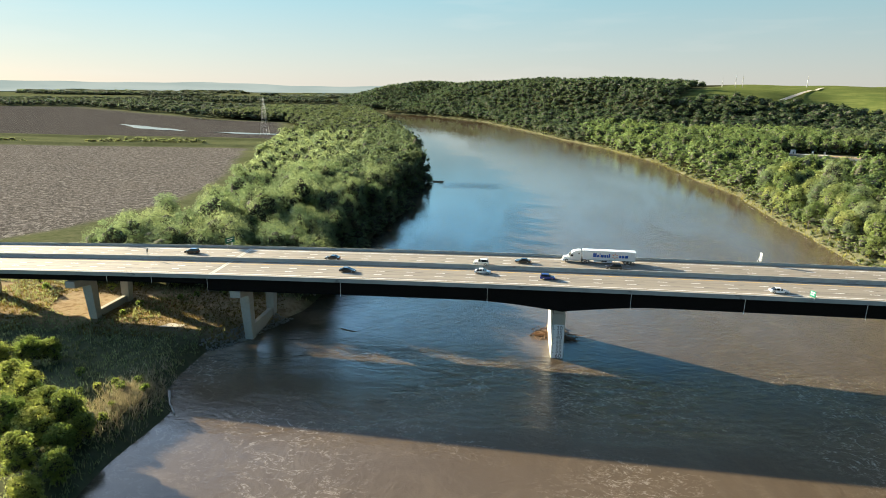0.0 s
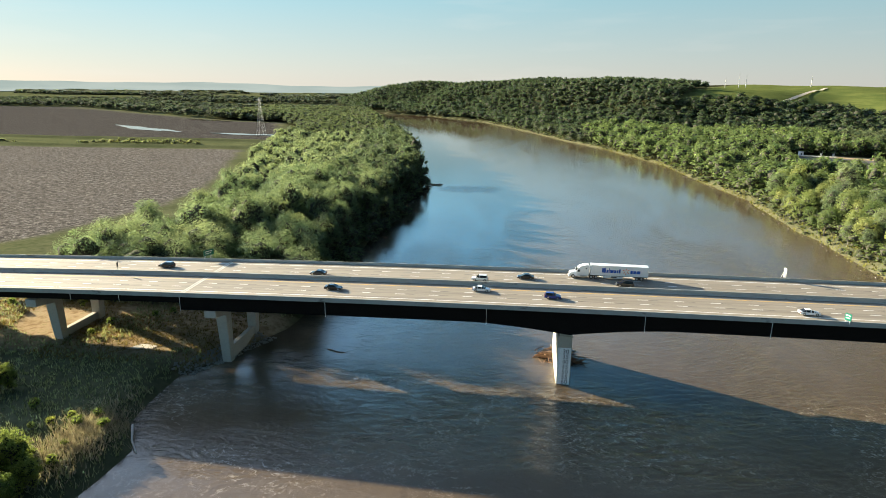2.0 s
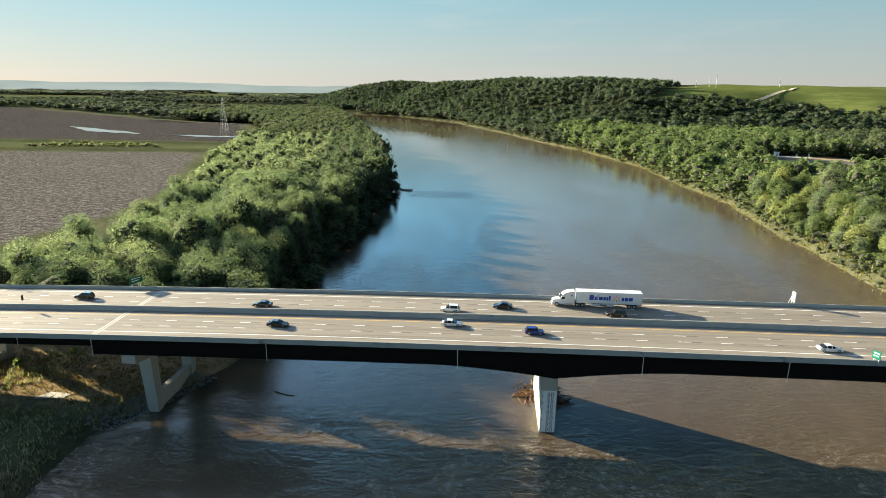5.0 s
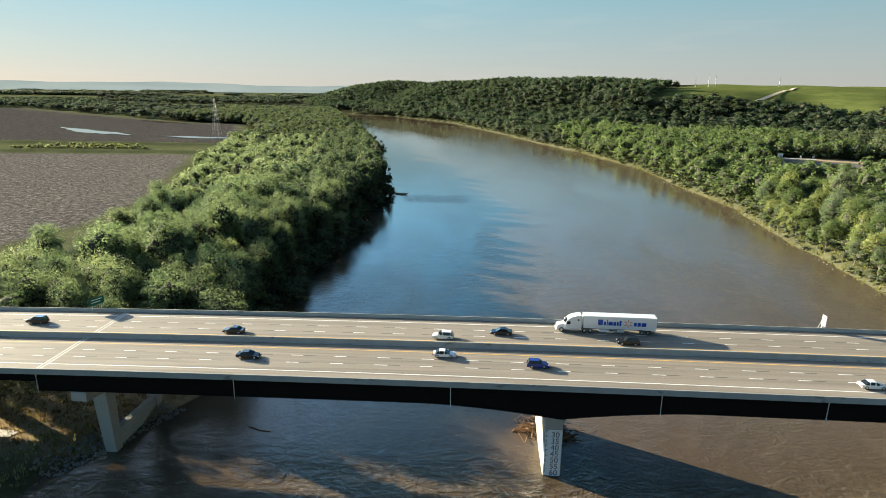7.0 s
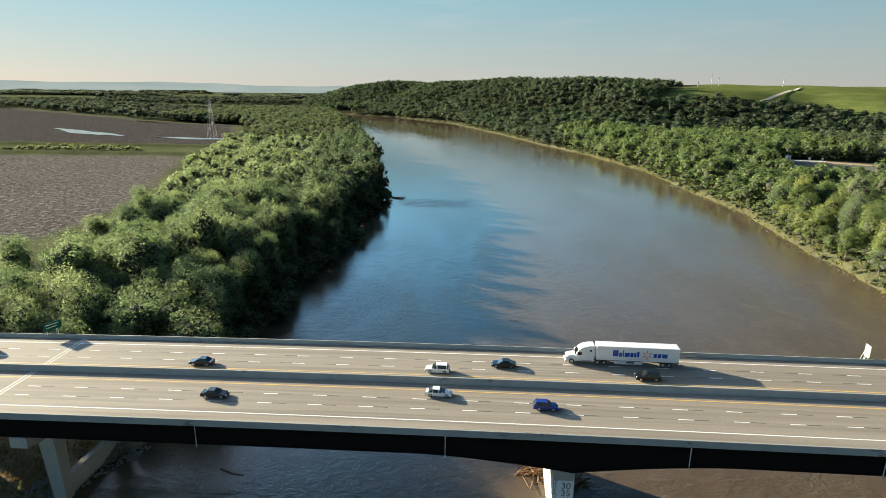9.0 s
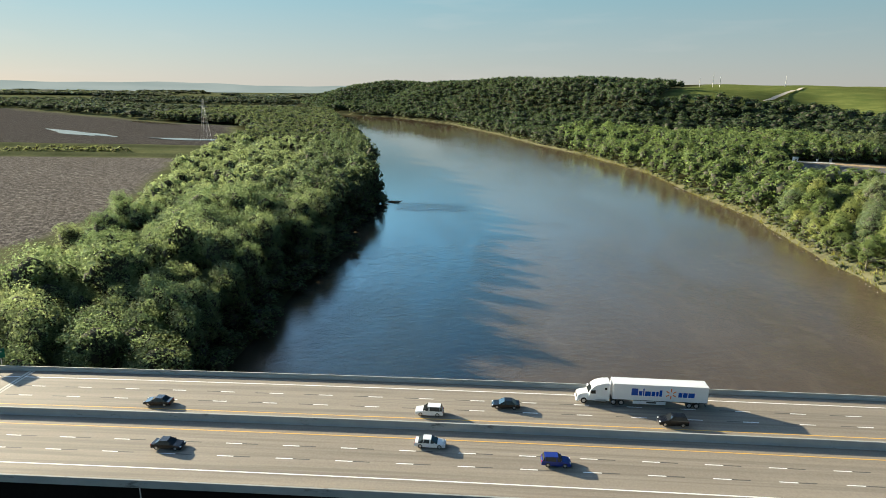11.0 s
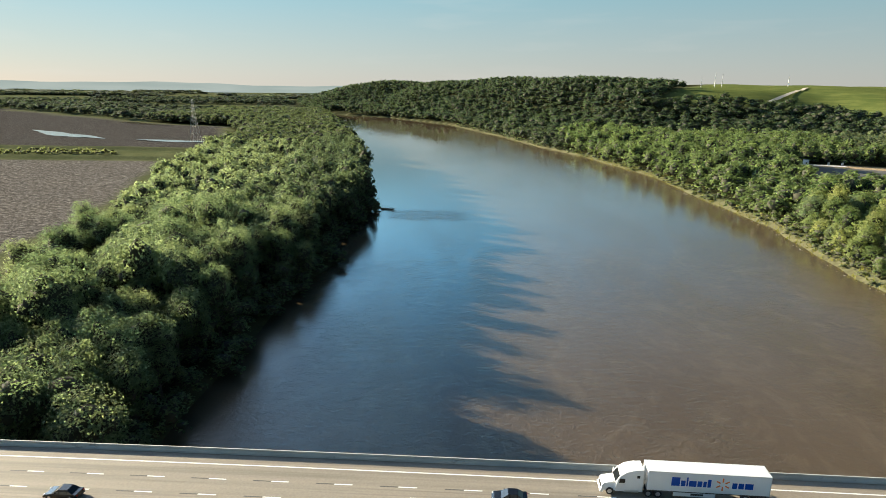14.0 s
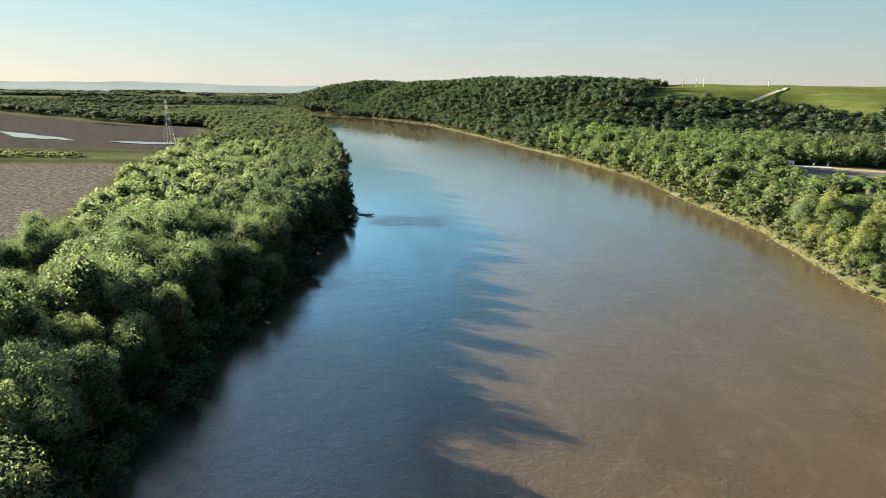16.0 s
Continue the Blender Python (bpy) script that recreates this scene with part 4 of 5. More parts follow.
SHRUBS = [shrub(81, "small bright green willow shrub on the near bank"), shrub(82, "small bright green willow shrub on the near bank")]
for x, y, s in ((-125, -37, 0.9), (-116, -43, 0.8), (-113, -40, 0.7), (-110, -42, 1.0), (-108, -38, 0.8), (-119, -45, 0.6), (-104, -42, 0.9), (-115, -52, 0.8), (-111, -55, 0.9), (-107, -50, 0.6), (-105, -56, 0.8), (-109, -62, 1.1), (-104, -66, 1.0), (-119, -58, 1.2), (-123, -55, 1.0), (-130, 20, 0.8), (-126, 24, 0.9), (-118, 28, 1.0), (-112, 27, 0.8), (-140, 12, 1.0), (-160, 26, 1.2), (-170, 30, 1.4), (-152, 30, 1.2), (-183, 22, 1.1), (-106, 31, 1.1), (-192, 30, 1.3), (-138, 31, 1.2), (-141, 4, 0.8)):
    plant(SHRUBS, x, y, s, rt)
for t in PROTO + PROTO_BANK + PROTO_NEAR + SHRUBS:
    for o in (*t.children_recursive, t):
        bpy.data.objects.remove(o)


# ------------------------------------------------------------------ distance
def backdrop():
    xs, verts, faces = np.linspace(-1.25, 1.2, 160), [], []
    for k, a in enumerate(xs):
        x, y = 4750 * math.sin(a), 4750 * math.cos(a) - 60
        top = 60 + 7 * math.sin(a * 9 + 0.6) + 5 * math.sin(a * 23) + 2.0 * math.sin(a * 71) - 6 * a
        verts += [(x, y, -5), (x, y, top), (x * 1.02, y * 1.02, -5)]
        if k:
            i = 3 * k
            faces += [(i - 3, i, i + 1, i - 2), (i - 2, i + 1, i + 2, i - 1)]
    # haze is put into the colour, and the strip glows by itself
    m, n, l, b = material("glowing_hazy_hills", 1.0, 0, 0.0)
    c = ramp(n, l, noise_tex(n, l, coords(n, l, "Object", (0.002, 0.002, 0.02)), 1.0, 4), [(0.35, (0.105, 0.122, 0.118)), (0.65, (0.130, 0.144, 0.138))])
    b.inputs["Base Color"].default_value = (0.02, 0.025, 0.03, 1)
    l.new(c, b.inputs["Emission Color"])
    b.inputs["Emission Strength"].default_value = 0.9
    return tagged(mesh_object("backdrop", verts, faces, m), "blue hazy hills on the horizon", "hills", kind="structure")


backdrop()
M_PUDDLE = material("standing_water", 0.04)[0]
M_PUDDLE.node_tree.nodes["Principled BSDF"].inputs["IOR"].default_value = 4.0
M_PUDDLE.node_tree.nodes["Principled BSDF"].inputs["Base Color"].default_value = (0.10, 0.09, 0.075, 1)


def puddle(cx, cy, rx, ry, turn, z):
    vs = []
    for k in range(40):
        a = k / 40 * 6.2832
        q = 1 + 0.22 * math.sin(3 * a + cx) + 0.12 * math.sin(7 * a)
        x, y = rx * q * math.cos(a), ry * q * math.sin(a)
        vs.append((cx + x * math.cos(turn) - y * math.sin(turn), cy + x * math.sin(turn) + y * math.cos(turn), z))
    vs += [(x, y, z - 1.2) for x, y, zz in vs]
    fs = [tuple(range(40))] + [(k, k + 40, (k + 1) % 40 + 40, (k + 1) % 40) for k in range(40)]
    tagged(mesh_object("flooded_patch", vs, fs, M_PUDDLE), "bright pool of standing water in the ploughed field", "puddle", kind="structure")


puddle(-616, 772, 92, 15, -0.55, 3.75)
puddle(-408, 706, 60, 11, -0.10, 3.75)
puddle(-640, 1015, 70, 12, -0.5, 3.6)


def lattice_tower(x, y, hgt):
    t = empty("lattice_tower", (x, y, 2.6), label="tall pale lattice pylon standing in the flooded field", category="pylon")
    def wide(z):
        return 4.6 * (1 - z / hgt) ** 1.15 + 0.7
    lv = [0, 7, 13, 18.5, 23.5, 28, 32, 36, 40, 44, 48, hgt]
    for sx, sy in ((-1, -1), (1, -1), (1, 1), (-1, 1)):
        bm = bmesh.new()
        for a, b2 in zip(lv, lv[1:]):
            tube(bm, (sx * wide(a), sy * wide(a), a), (sx * wide(b2), sy * wide(b2), b2), 0.17, 0.15, 5)
        part("leg", bm, M_LATTICE, t)
    ring = ((-1, -1), (1, -1), (1, 1), (-1, 1))
    for i in range(4):
        bm = bmesh.new()
        (ax, ay), (bx, by) = ring[i], ring[(i + 1) % 4]
        for a, b2 in zip(lv, lv[1:]):
            wa, wb = wide(a), wide(b2)
            tube(bm, (ax * wa, ay * wa, a), (bx * wb, by * wb, b2), 0.055, 0.055, 4)
            tube(bm, (bx * wa, by * wa, a), (ax * wb, ay * wb, b2), 0.055, 0.055, 4)
            tube(bm, (ax * wb, ay * wb, b2), (bx * wb, by * wb, b2), 0.055, 0.055, 4)
        part("bracing", bm, M_LATTICE, t)
    for z, wdt in ((38, 7.5), (44, 6.5), (50, 5.5)):
        bm = bmesh.new()
        for s in (-1, 1):
            for o in (-0.5, 0.5):
                tube(bm, (0, o, z), (s * wdt, 0, z + 0.6), 0.12, 0.08, 4)
            tube(bm, (0, 0, z + 2), (s * wdt, 0, z + 0.6), 0.10, 0.07, 4)
        part("crossarm", bm, M_LATTICE, t)


lattice_tower(-388, 702, 54)


def mast(x, y, hgt):
    z = float(height(x, y)[0])
    t = empty("radio_mast", (x, y, z), label="thin grey radio mast on the bluff skyline", category="mast", group="skyline masts")
    part("pole", tube(bmesh.new(), (0, 0, -1), (0, 0, hgt), 0.9, 0.5, 6), M_LATTICE, t)
    part("antenna", tube(bmesh.new(), (0, 0, hgt), (0, 0, hgt + 5), 0.4, 0.3, 5), M_LATTICE, t)


mast(532, 1500, 30)
mast(549, 1500, 26)
mast(500, 1500, 18)
mast(704, 1500, 22)


def dirt_track():
    pts = [(447, 1001), (492, 1061), (543, 1119), (600, 1215), (690, 1380)]
    verts, faces = [], []
    for k in range(len(pts) - 1):
        (ax, ay), (bx, by) = pts[k], pts[k + 1]
        for j in range(8):
            u = j / 8
            x, y = ax + (bx - ax) * u, ay + (by - ay) * u
            nx2, ny2 = -(by - ay), bx - ax
            q = 3.6 / math.hypot(nx2, ny2)
            for s in (-1, 1):
                xx, yy = x + s * nx2 * q, y + s * ny2 * q
                verts.append((xx, yy, float(height(xx, yy)[0]) + 1.5))
    for k in range(len(verts) // 2 - 1):
        faces.append((2 * k, 2 * k + 1, 2 * k + 3, 2 * k + 2))
    m = plain("pale_gravel", (0.38, 0.33, 0.26), (0.52, 0.46, 0.37), 0.3, 0.95)
    tagged(mesh_object("dirt_track", verts, faces, m), "pale gravel track across the grassy hill", "track", kind="structure")


dirt_track()


# ------------------------------------------------------------------ gauge, drift, rocks
def solid(bm, pts, y0, y1):
    """A side outline in (x, z), given thickness along y."""
    a = [bm.verts.new((x, y0, z)) for x, z in pts]
    b = [bm.verts.new((x, y1, z)) for x, z in pts]
    bm.faces.new(a)
    bm.faces.new(b[::-1])
    for i in range(len(pts)):
        j = (i + 1) % len(pts)
        bm.faces.new((a[i], b[i], b[j], a[j]))
    return bm


def written(text, size, mat, at, turn, parent, name="numeral"):
    cu = bpy.data.curves.new(name, "FONT")
    cu.body, cu.size, cu.align_x, cu.align_y, cu.extrude = text, size, "CENTER", "CENTER", 0.006
    tmp = new("tmp", cu)
    me = bpy.data.meshes.new_from_object(tmp.evaluated_get(bpy.context.evaluated_depsgraph_get()))
    bpy.data.objects.remove(tmp)
    me.materials.clear()
    me.materials.append(mat)
    ob = new(name, me)
    ob.parent = parent
    ob.location, ob.rotation_euler = at, [radians(a) for a in turn]
    return ob


def clearance_gauge():
    g = empty("clearance_gauge", (0, 0, 0), label="white painted clearance gauge with black numbers on the river pier", category="gauge")
    bm = bmesh.new()
    solid(bm, [(-1.72, 0.05), (1.72, 0.05), (1.72, 10.7), (-1.72, 10.7)], -0.16, 0.01)
    part("board", bm, M_GAUGE, g)
    for k, num in enumerate((60, 55, 50, 45, 40, 35, 30)):
        z = 0.75 + k * 1.48
        written(str(num), 1.75, M_INK, (0.35, -0.175, z), (90, 0, 0), g)
    for k in range(1, 36):
        z = 0.3 + k * 0.296
        bm = box(bmesh.new(), -1.66, -1.05 if k % 5 == 0 else -1.35, -0.172, -0.155, z - 0.05, z + 0.05)
        part("tick", bm, M_INK, g)


clearance_gauge()


def drift_pile(cx, cy, sx, sy, count, seed):
    r = random.Random(seed)
    d = empty("drift_pile", (cx, cy, 0), label="tangled brown driftwood caught against the river pier", category="driftwood", group="drift piles")
    for k in range(count):
        x, y = r.gauss(0, sx), r.gauss(0, sy)
        a, ln = r.uniform(0, 6.28), r.uniform(1.5, 5.5)
        z = max(0.05, 1.1 - (abs(x) / sx + abs(y) / sy) * 0.45) * r.uniform(0.2, 1.3)
        dx, dy, dz = math.cos(a) * ln / 2, math.sin(a) * ln / 2, r.uniform(-0.7, 0.9)
        q = r.uniform(0.07, 0.24)
        part("log", tube(bmesh.new(), (x - dx, y - dy, z - dz * 0.3), (x + dx, y + dy, z + dz), q, q * 0.5, 6), M_DRIFT, d)


drift_pile(-3.6, 17.0, 1.8, 2.0, 46, 3)
drift_pile(4.2, 15.5, 1.7, 1.6, 38, 4)
drift_pile(0.0, 22.0, 2.4, 1.2, 30, 5)


def bank_log(name, pts, q, label, mat):
    t = empty(name, pts[0], label=label, category="log")
    o = Vector(pts[0])
    for k in range(len(pts) - 1):
        part("stem", tube(bmesh.new(), Vector(pts[k]) - o, Vector(pts[k + 1]) - o, q * (1 - 0.2 * k), q * (0.8 - 0.2 * k), 8), mat, t)
    return t


bank_log("fallen_log", [(-100.6, -37.0, 1.2), (-97.6, -42.0, 0.7), (-94.3, -45.6, 0.15)], 0.27, "bleached fallen log lying down the bank into the water", M_GREY_WOOD)
bank_log("floating_log", [(-69.5, 12.0, 0.05), (-66.0, 10.5, 0.08), (-63.8, 10.4, 0.02)], 0.25, "drifting brown log in the shaded water", M_DRIFT)
snag = empty("river_snag", (-84, 325, 0), label="dark dead snag of branches reaching into the river", category="snag")
rr = random.Random(9)
for k in range(26):
    x = rr.uniform(-6, 9)
    a = rr.uniform(-0.5, 0.5)
    ln = rr.uniform(2, 6)
    part("branch", tube(bmesh.new(), (x, rr.uniform(-1.5, 1.5), rr.uniform(-0.2, 0.6)), (x + math.cos(a) * ln, math.sin(a) * ln, rr.uniform(0.2, 1.9)), 0.22, 0.07, 5), M_DRIFT, snag)


def rocks(name, spots, label, seed, sizes=(0.35, 0.95)):
    r = np.random.RandomState(seed)
    x, y = spots
    z = height(x, y)[0]
    Vs, Fs = [], []
    for i in range(len(x)):
        s = r.uniform(*sizes) * r.uniform(0.6, 1.3, 3)
        v = BALL_V * r.uniform(0.75, 1.15, (len(BALL_V), 1)) * s
        a = r.uniform(0, 6.28)
        v = np.stack([v[:, 0] * math.cos(a) - v[:, 1] * math.sin(a), v[:, 0] * math.sin(a) + v[:, 1] * math.cos(a), v[:, 2]], 1)
        Vs.append(v + (x[i], y[i], max(z[i], -0.1) + 0.15))
        Fs.append(BALL_F + i * len(BALL_V))
    me = tri_quad_mesh(name, np.concatenate(Vs), np.zeros((0, 4), int), np.concatenate(Fs), M_ROCK)
    return tagged(new(name, me), label, "rocks", kind="stuff")


r = np.random.RandomState(91)
gx, gy = r.uniform(-112, -84, 2600), r.uniform(-10, 18, 2600)
dl = height(gx, gy)[1]
ok = (dl > -2.2) & (dl < 5.5)
rocks("riprap", (gx[ok], gy[ok]), "grey limestone riprap round the pier foot at the waterline", 92, (0.15, 0.42))
gy = r.uniform(95, 420, 160)
gx = np.interp(gy, RIGHT_Y, RIGHT_X) + r.uniform(-3, 4, 160)
dr = height(gx, gy)[2]
ok = (dr > -1.2) & (dr < 1.6)
rocks("bank_stones", (gx[ok], gy[ok]), "brown stones along the sunlit waterline", 93, (0.2, 0.45))

# ------------------------------------------------------------------ yard among the trees
M_LOT = plain("worn_asphalt", (0.055, 0.052, 0.047), (0.105, 0.098, 0.086), 0.06, 0.95)
M_PALE = plain("pale_concrete", (0.50, 0.47, 0.42), (0.66, 0.62, 0.56), 0.1, 0.9)


def draped(name, quad, mat, label, category, lift=0.25, n=14):
    a, b, c, d = [Vector(q) for q in quad]
    verts, faces = [], []
    for j in range(n + 1):
        for i in range(n + 1):
            p = a.lerp(b, i / n).lerp(d.lerp(c, i / n), j / n)
            verts.append((p.x, p.y, float(height(p.x, p.y)[0]) + lift))
    for j in range(n):
        for i in range(n):
            k = j * (n + 1) + i
            faces.append((k, k + 1, k + n + 2, k + n + 1))
    return tagged(mesh_object(name, verts, faces, mat), label, category, kind="structure")


draped("yard", [(232, 408), (300, 424), (415, 470), (268, 540)], M_LOT, "worn dark asphalt yard among the trees", "yard")
draped("apron", [(270, 544), (318, 527), (320, 535), (268, 554)], M_PALE, "pale concrete apron at the edge of the yard", "apron")
draped("slab", [(-124.5, -3.2), (-117.5, -2.2), (-116.5, 0.2), (-122.5, 0.4)], M_PALE, "pale concrete slab on the bare bank", "slab", 0.12, 4)

hut = empty("hut", (291, 549, float(height(291, 549)[0])), label="small white boxy hut at the edge of the yard", category="hut")
M_WHITE = plain("white_paint", (0.72, 0.72, 0.70), (0.82, 0.82, 0.80), 0.6, 0.5)
M_GLASS = material("dark_glass", 0.05)[0]
M_GLASS.node_tree.nodes["Principled BSDF"].inputs["Base Color"].default_value = (0.012, 0.014, 0.016, 1)
part("wall", box(bmesh.new(), -2.2, 2.2, -1.5, 1.5, -0.3, 4.0, 0.05), M_WHITE, hut)
part("roof", box(bmesh.new(), -2.4, 2.4, -1.7, 1.7, 4.0, 4.25, 0.05), M_SIGN_BACK, hut)
part("door", box(bmesh.new(), -0.5, 0.5, -1.56, -1.50, 0.0, 2.1, 0.01), M_GLASS, hut)
for x, y in ((309, 543), (320, 540)):
    bx = empty("utility_cabinet", (x, y, float(height(x, y)[0])), label="small grey utility cabinet beside the yard", category="cabinet", group="yard cabinets")
    part("body", box(bmesh.new(), -0.8, 0.8, -0.6, 0.6, -0.2, 2.6, 0.06), M_SIGN_BACK, bx)
    part("post", tube(bmesh.new(), (0.9, 0, -0.2), (0.9, 0, 5.5), 0.12, 0.09, 6), M_LATTICE, bx)


# ------------------------------------------------------------------ signs on the bridge
def bridge_sign(x, y, out, w, h, lift, face, yaw, label, bars):
    z = float(crest(x))
    s = empty("road_sign", (x, y, z), label=label, category="road sign", group="bridge signs")
    s.rotation_euler = (0, 0, radians(yaw))
    bm = box(bmesh.new(), -w / 2, w / 2, -0.05, 0.05, lift, lift + h, 0.03)
    panel = part("panel", bm, face, s)
    for k in range(bars):
        zz = lift + h * (0.72 - 0.34 * k)
        part("lettering", box(bmesh.new(), -w * 0.36, w * (0.36 - 0.12 * k), -0.062, -0.052, zz - 0.11, zz + 0.11), M_WHITE_LINE, panel)
    for sx in (-w * 0.3, w * 0.3):
        part("post", tube(bmesh.new(), (sx, 0.12, 0.2), (sx, 0.12, lift + h - 0.15), 0.075, 0.06, 6), M_PIPE, s)
        part("brace", tube(bmesh.new(), (sx, 0.9, 0.3), (sx, 0.12, lift + h * 0.6), 0.06, 0.05, 6), M_PIPE, s)
    part("rail", tube(bmesh.new(), (-w / 2, 0.12, lift + 0.3), (w / 2, 0.12, lift + 0.3), 0.05, 0.05, 6), M_PIPE, s)
    return s


bridge_sign(-112.5, Y_FAR + 0.5, 1, 4.0, 1.9, 1.6, M_SIGN_GREEN, 68, "green highway sign on braces above the bridge parapet", 2)
bridge_sign(63.3, Y_FAR + 0.5, 1, 1.7, 2.6, 1.1, M_SIGN_BACK, 92, "pale aluminium back of a highway sign above the parapet", 0)
bridge_sign(64.0, Y_NEAR + 0.2, -1, 1.6, 1.7, 1.1, M_SIGN_GREEN, -62, "small green highway sign on the near parapet", 2)
ms = empty("median_sign", (-133, 9.0, float(crest(-133)) + 1.22), label="narrow sign on a thin post on the median barrier", category="road sign")
part("post", tube(bmesh.new(), (0, 0, -0.02), (0, 0, 1.0), 0.05, 0.05, 6), M_PIPE, ms)
part("panel", box(bmesh.new(), -0.03, 0.03, -0.35, 0.35, 1.0, 2.3, 0.02), M_INK, ms)


# ------------------------------------------------------------------ vehicles
def paint(name, c, rough=0.25):
    m, n, l, b = material(name, rough)
    v = coords(n, l)
    l.new(mix(n, l, noise_tex(n, l, v, 2.0), tuple(a * 0.9 for a in c), c), b.inputs["Base Color"])
    b.inputs["Coat Weight"].default_value = 0.15
    b.inputs["Specular IOR Level"].default_value = 0.35
    b.inputs["Coat Roughness"].default_value = 0.06
    return m


P_BLACK, P_WHITE, P_BLUE = paint("black_paint", (0.006, 0.006, 0.007)), paint("white_car_paint", (0.74, 0.75, 0.76)), paint("blue_paint", (0.015, 0.035, 0.22))
M_TYRE = plain("tyre_rubber", (0.012, 0.012, 0.012), (0.03, 0.03, 0.03), 3.0, 0.85)
M_RIM = plain("alloy_rim", (0.45, 0.45, 0.46), (0.60, 0.60, 0.61), 3.0, 0.3, 0.8)
M_LAMP = plain("lamp_lens", (0.62, 0.63, 0.65), (0.78, 0.79, 0.80), 3.0, 0.1)
M_RED = plain("tail_lens", (0.30, 0.01, 0.01), (0.42, 0.02, 0.015), 3.0, 0.15)
M_TRIM = plain("black_trim", (0.015, 0.015, 0.015), (0.035, 0.035, 0.035), 3.0, 0.6)


def wheel(parent, x, y, q, w):
    s = 1 if y > 0 else -1
    t = part("wheel", tube(bmesh.new(), (x, y - w / 2, q), (x, y + w / 2, q), q, q, 20), M_TYRE, parent)
    part("rim", tube(bmesh.new(), (x, y + s * w * 0.35, q), (x, y + s * (w / 2 + 0.015), q), q * 0.66, q * 0.60, 14), M_RIM, t)
    return t


def slab_section(bm, pts, half, shrink):
    """A side outline swept across, drawn in towards its top."""
    zlo, zhi = min(p[1] for p in pts), max(p[1] for p in pts)
    a, b = [], []
    for x, z in pts:
        w = half - shrink * (z - zlo) / (zhi - zlo)
        a.append(bm.verts.new((x, -w, z)))
        b.append(bm.verts.new((x, w, z)))
    bm.faces.new(a)
    bm.faces.new(b[::-1])
    for i in range(len(pts)):
        j = (i + 1) % len(pts)
        bm.faces.new((a[i], b[i], b[j], a[j]))
    es = [e for e in bm.edges if e.calc_face_angle(0) > 0.5]
    bmesh.ops.bevel(bm, geom=es, offset=0.06, segments=2, affect="EDGES", profile=0.5)
    return bm


def car(x, y, heading, style, mat, label):
    """heading: 1 drives towards +x, -1 towards -x."""
    c = empty("car", (x, y, float(crest(x)) + 0.012), label=label, category="car", group="cars on the bridge")
    c.rotation_euler = (0, 0.0, 0 if heading > 0 else math.pi)
    L, H, W = {"suv": (4.75, 1.70, 0.94), "sedan": (4.85, 1.45, 0.92), "hatch": (4.35, 1.55, 0.90)}[style]
    hood = {"suv": 1.02, "sedan": 0.90, "hatch": 0.95}[style]
    f, b = L / 2, -L / 2
    part("body", slab_section(bmesh.new(), [(b, 0.32), (b + 0.05, 0.70), (b + 0.10, hood + 0.02), (f - 1.35, hood), (f - 0.35, hood - 0.16), (f, hood - 0.36), (f - 0.02, 0.28), (0, 0.22)], W, 0.06), mat, c)
    if style == "sedan":
        cab = [(b + 0.55, hood - 0.02), (b + 1.30, H - 0.05), (b + 2.0, H), (0.25, H - 0.03), (f - 1.25, hood - 0.02)]
    else:
        cab = [(b + 0.16, hood - 0.02), (b + 0.42, H - 0.06), (b + 1.2, H), (0.30, H - 0.04), (f - 1.30, hood - 0.02)]
    part("cabin_glass", slab_section(bmesh.new(), cab, W - 0.05, 0.20), M_GLASS, c)
    rx0, rx1 = cab[1][0] + 0.05, cab[3][0] - 0.02
    part("roof", box(bmesh.new(), rx0, rx1, -W + 0.24, W - 0.24, H - 0.05, H + 0.025, 0.03), mat, c)
    for s in (-1, 1):
        for px in (rx0 + 0.1, 0.0, rx1 - 0.1):
            part("pillar", tube(bmesh.new(), (px - 0.05, s * (W - 0.055), hood), (px, s * (W - 0.23), H - 0.02), 0.05, 0.045, 5), mat, c)
        for wx in (f - 0.92, b + 0.95):
            wheel(c, wx, s * (W - 0.12), 0.35, 0.24)
        part("headlight", box(bmesh.new(), f - 0.22, f - 0.03, s * (W - 0.26) - 0.17, s * (W - 0.26) + 0.17, hood - 0.36, hood - 0.20, 0.03), M_LAMP, c)
        part("tail_light", box(bmesh.new(), b - 0.015, b + 0.14, s * (W - 0.22) - 0.15, s * (W - 0.22) + 0.15, hood - 0.28, hood - 0.08, 0.03), M_RED, c)
        part("mirror", box(bmesh.new(), 0.62, 0.80, s * (W + 0.06) - 0.09, s * (W + 0.06) + 0.09, hood + 0.02, hood + 0.18, 0.03), mat, c)
    part("bumper", box(bmesh.new(), f - 0.12, f + 0.03, -W + 0.1, W - 0.1, 0.26, 0.44, 0.03), M_TRIM, c)
    part("bumper", box(bmesh.new(), b - 0.03, b + 0.12, -W + 0.1, W - 0.1, 0.28, 0.48, 0.03), M_TRIM, c)
    return c


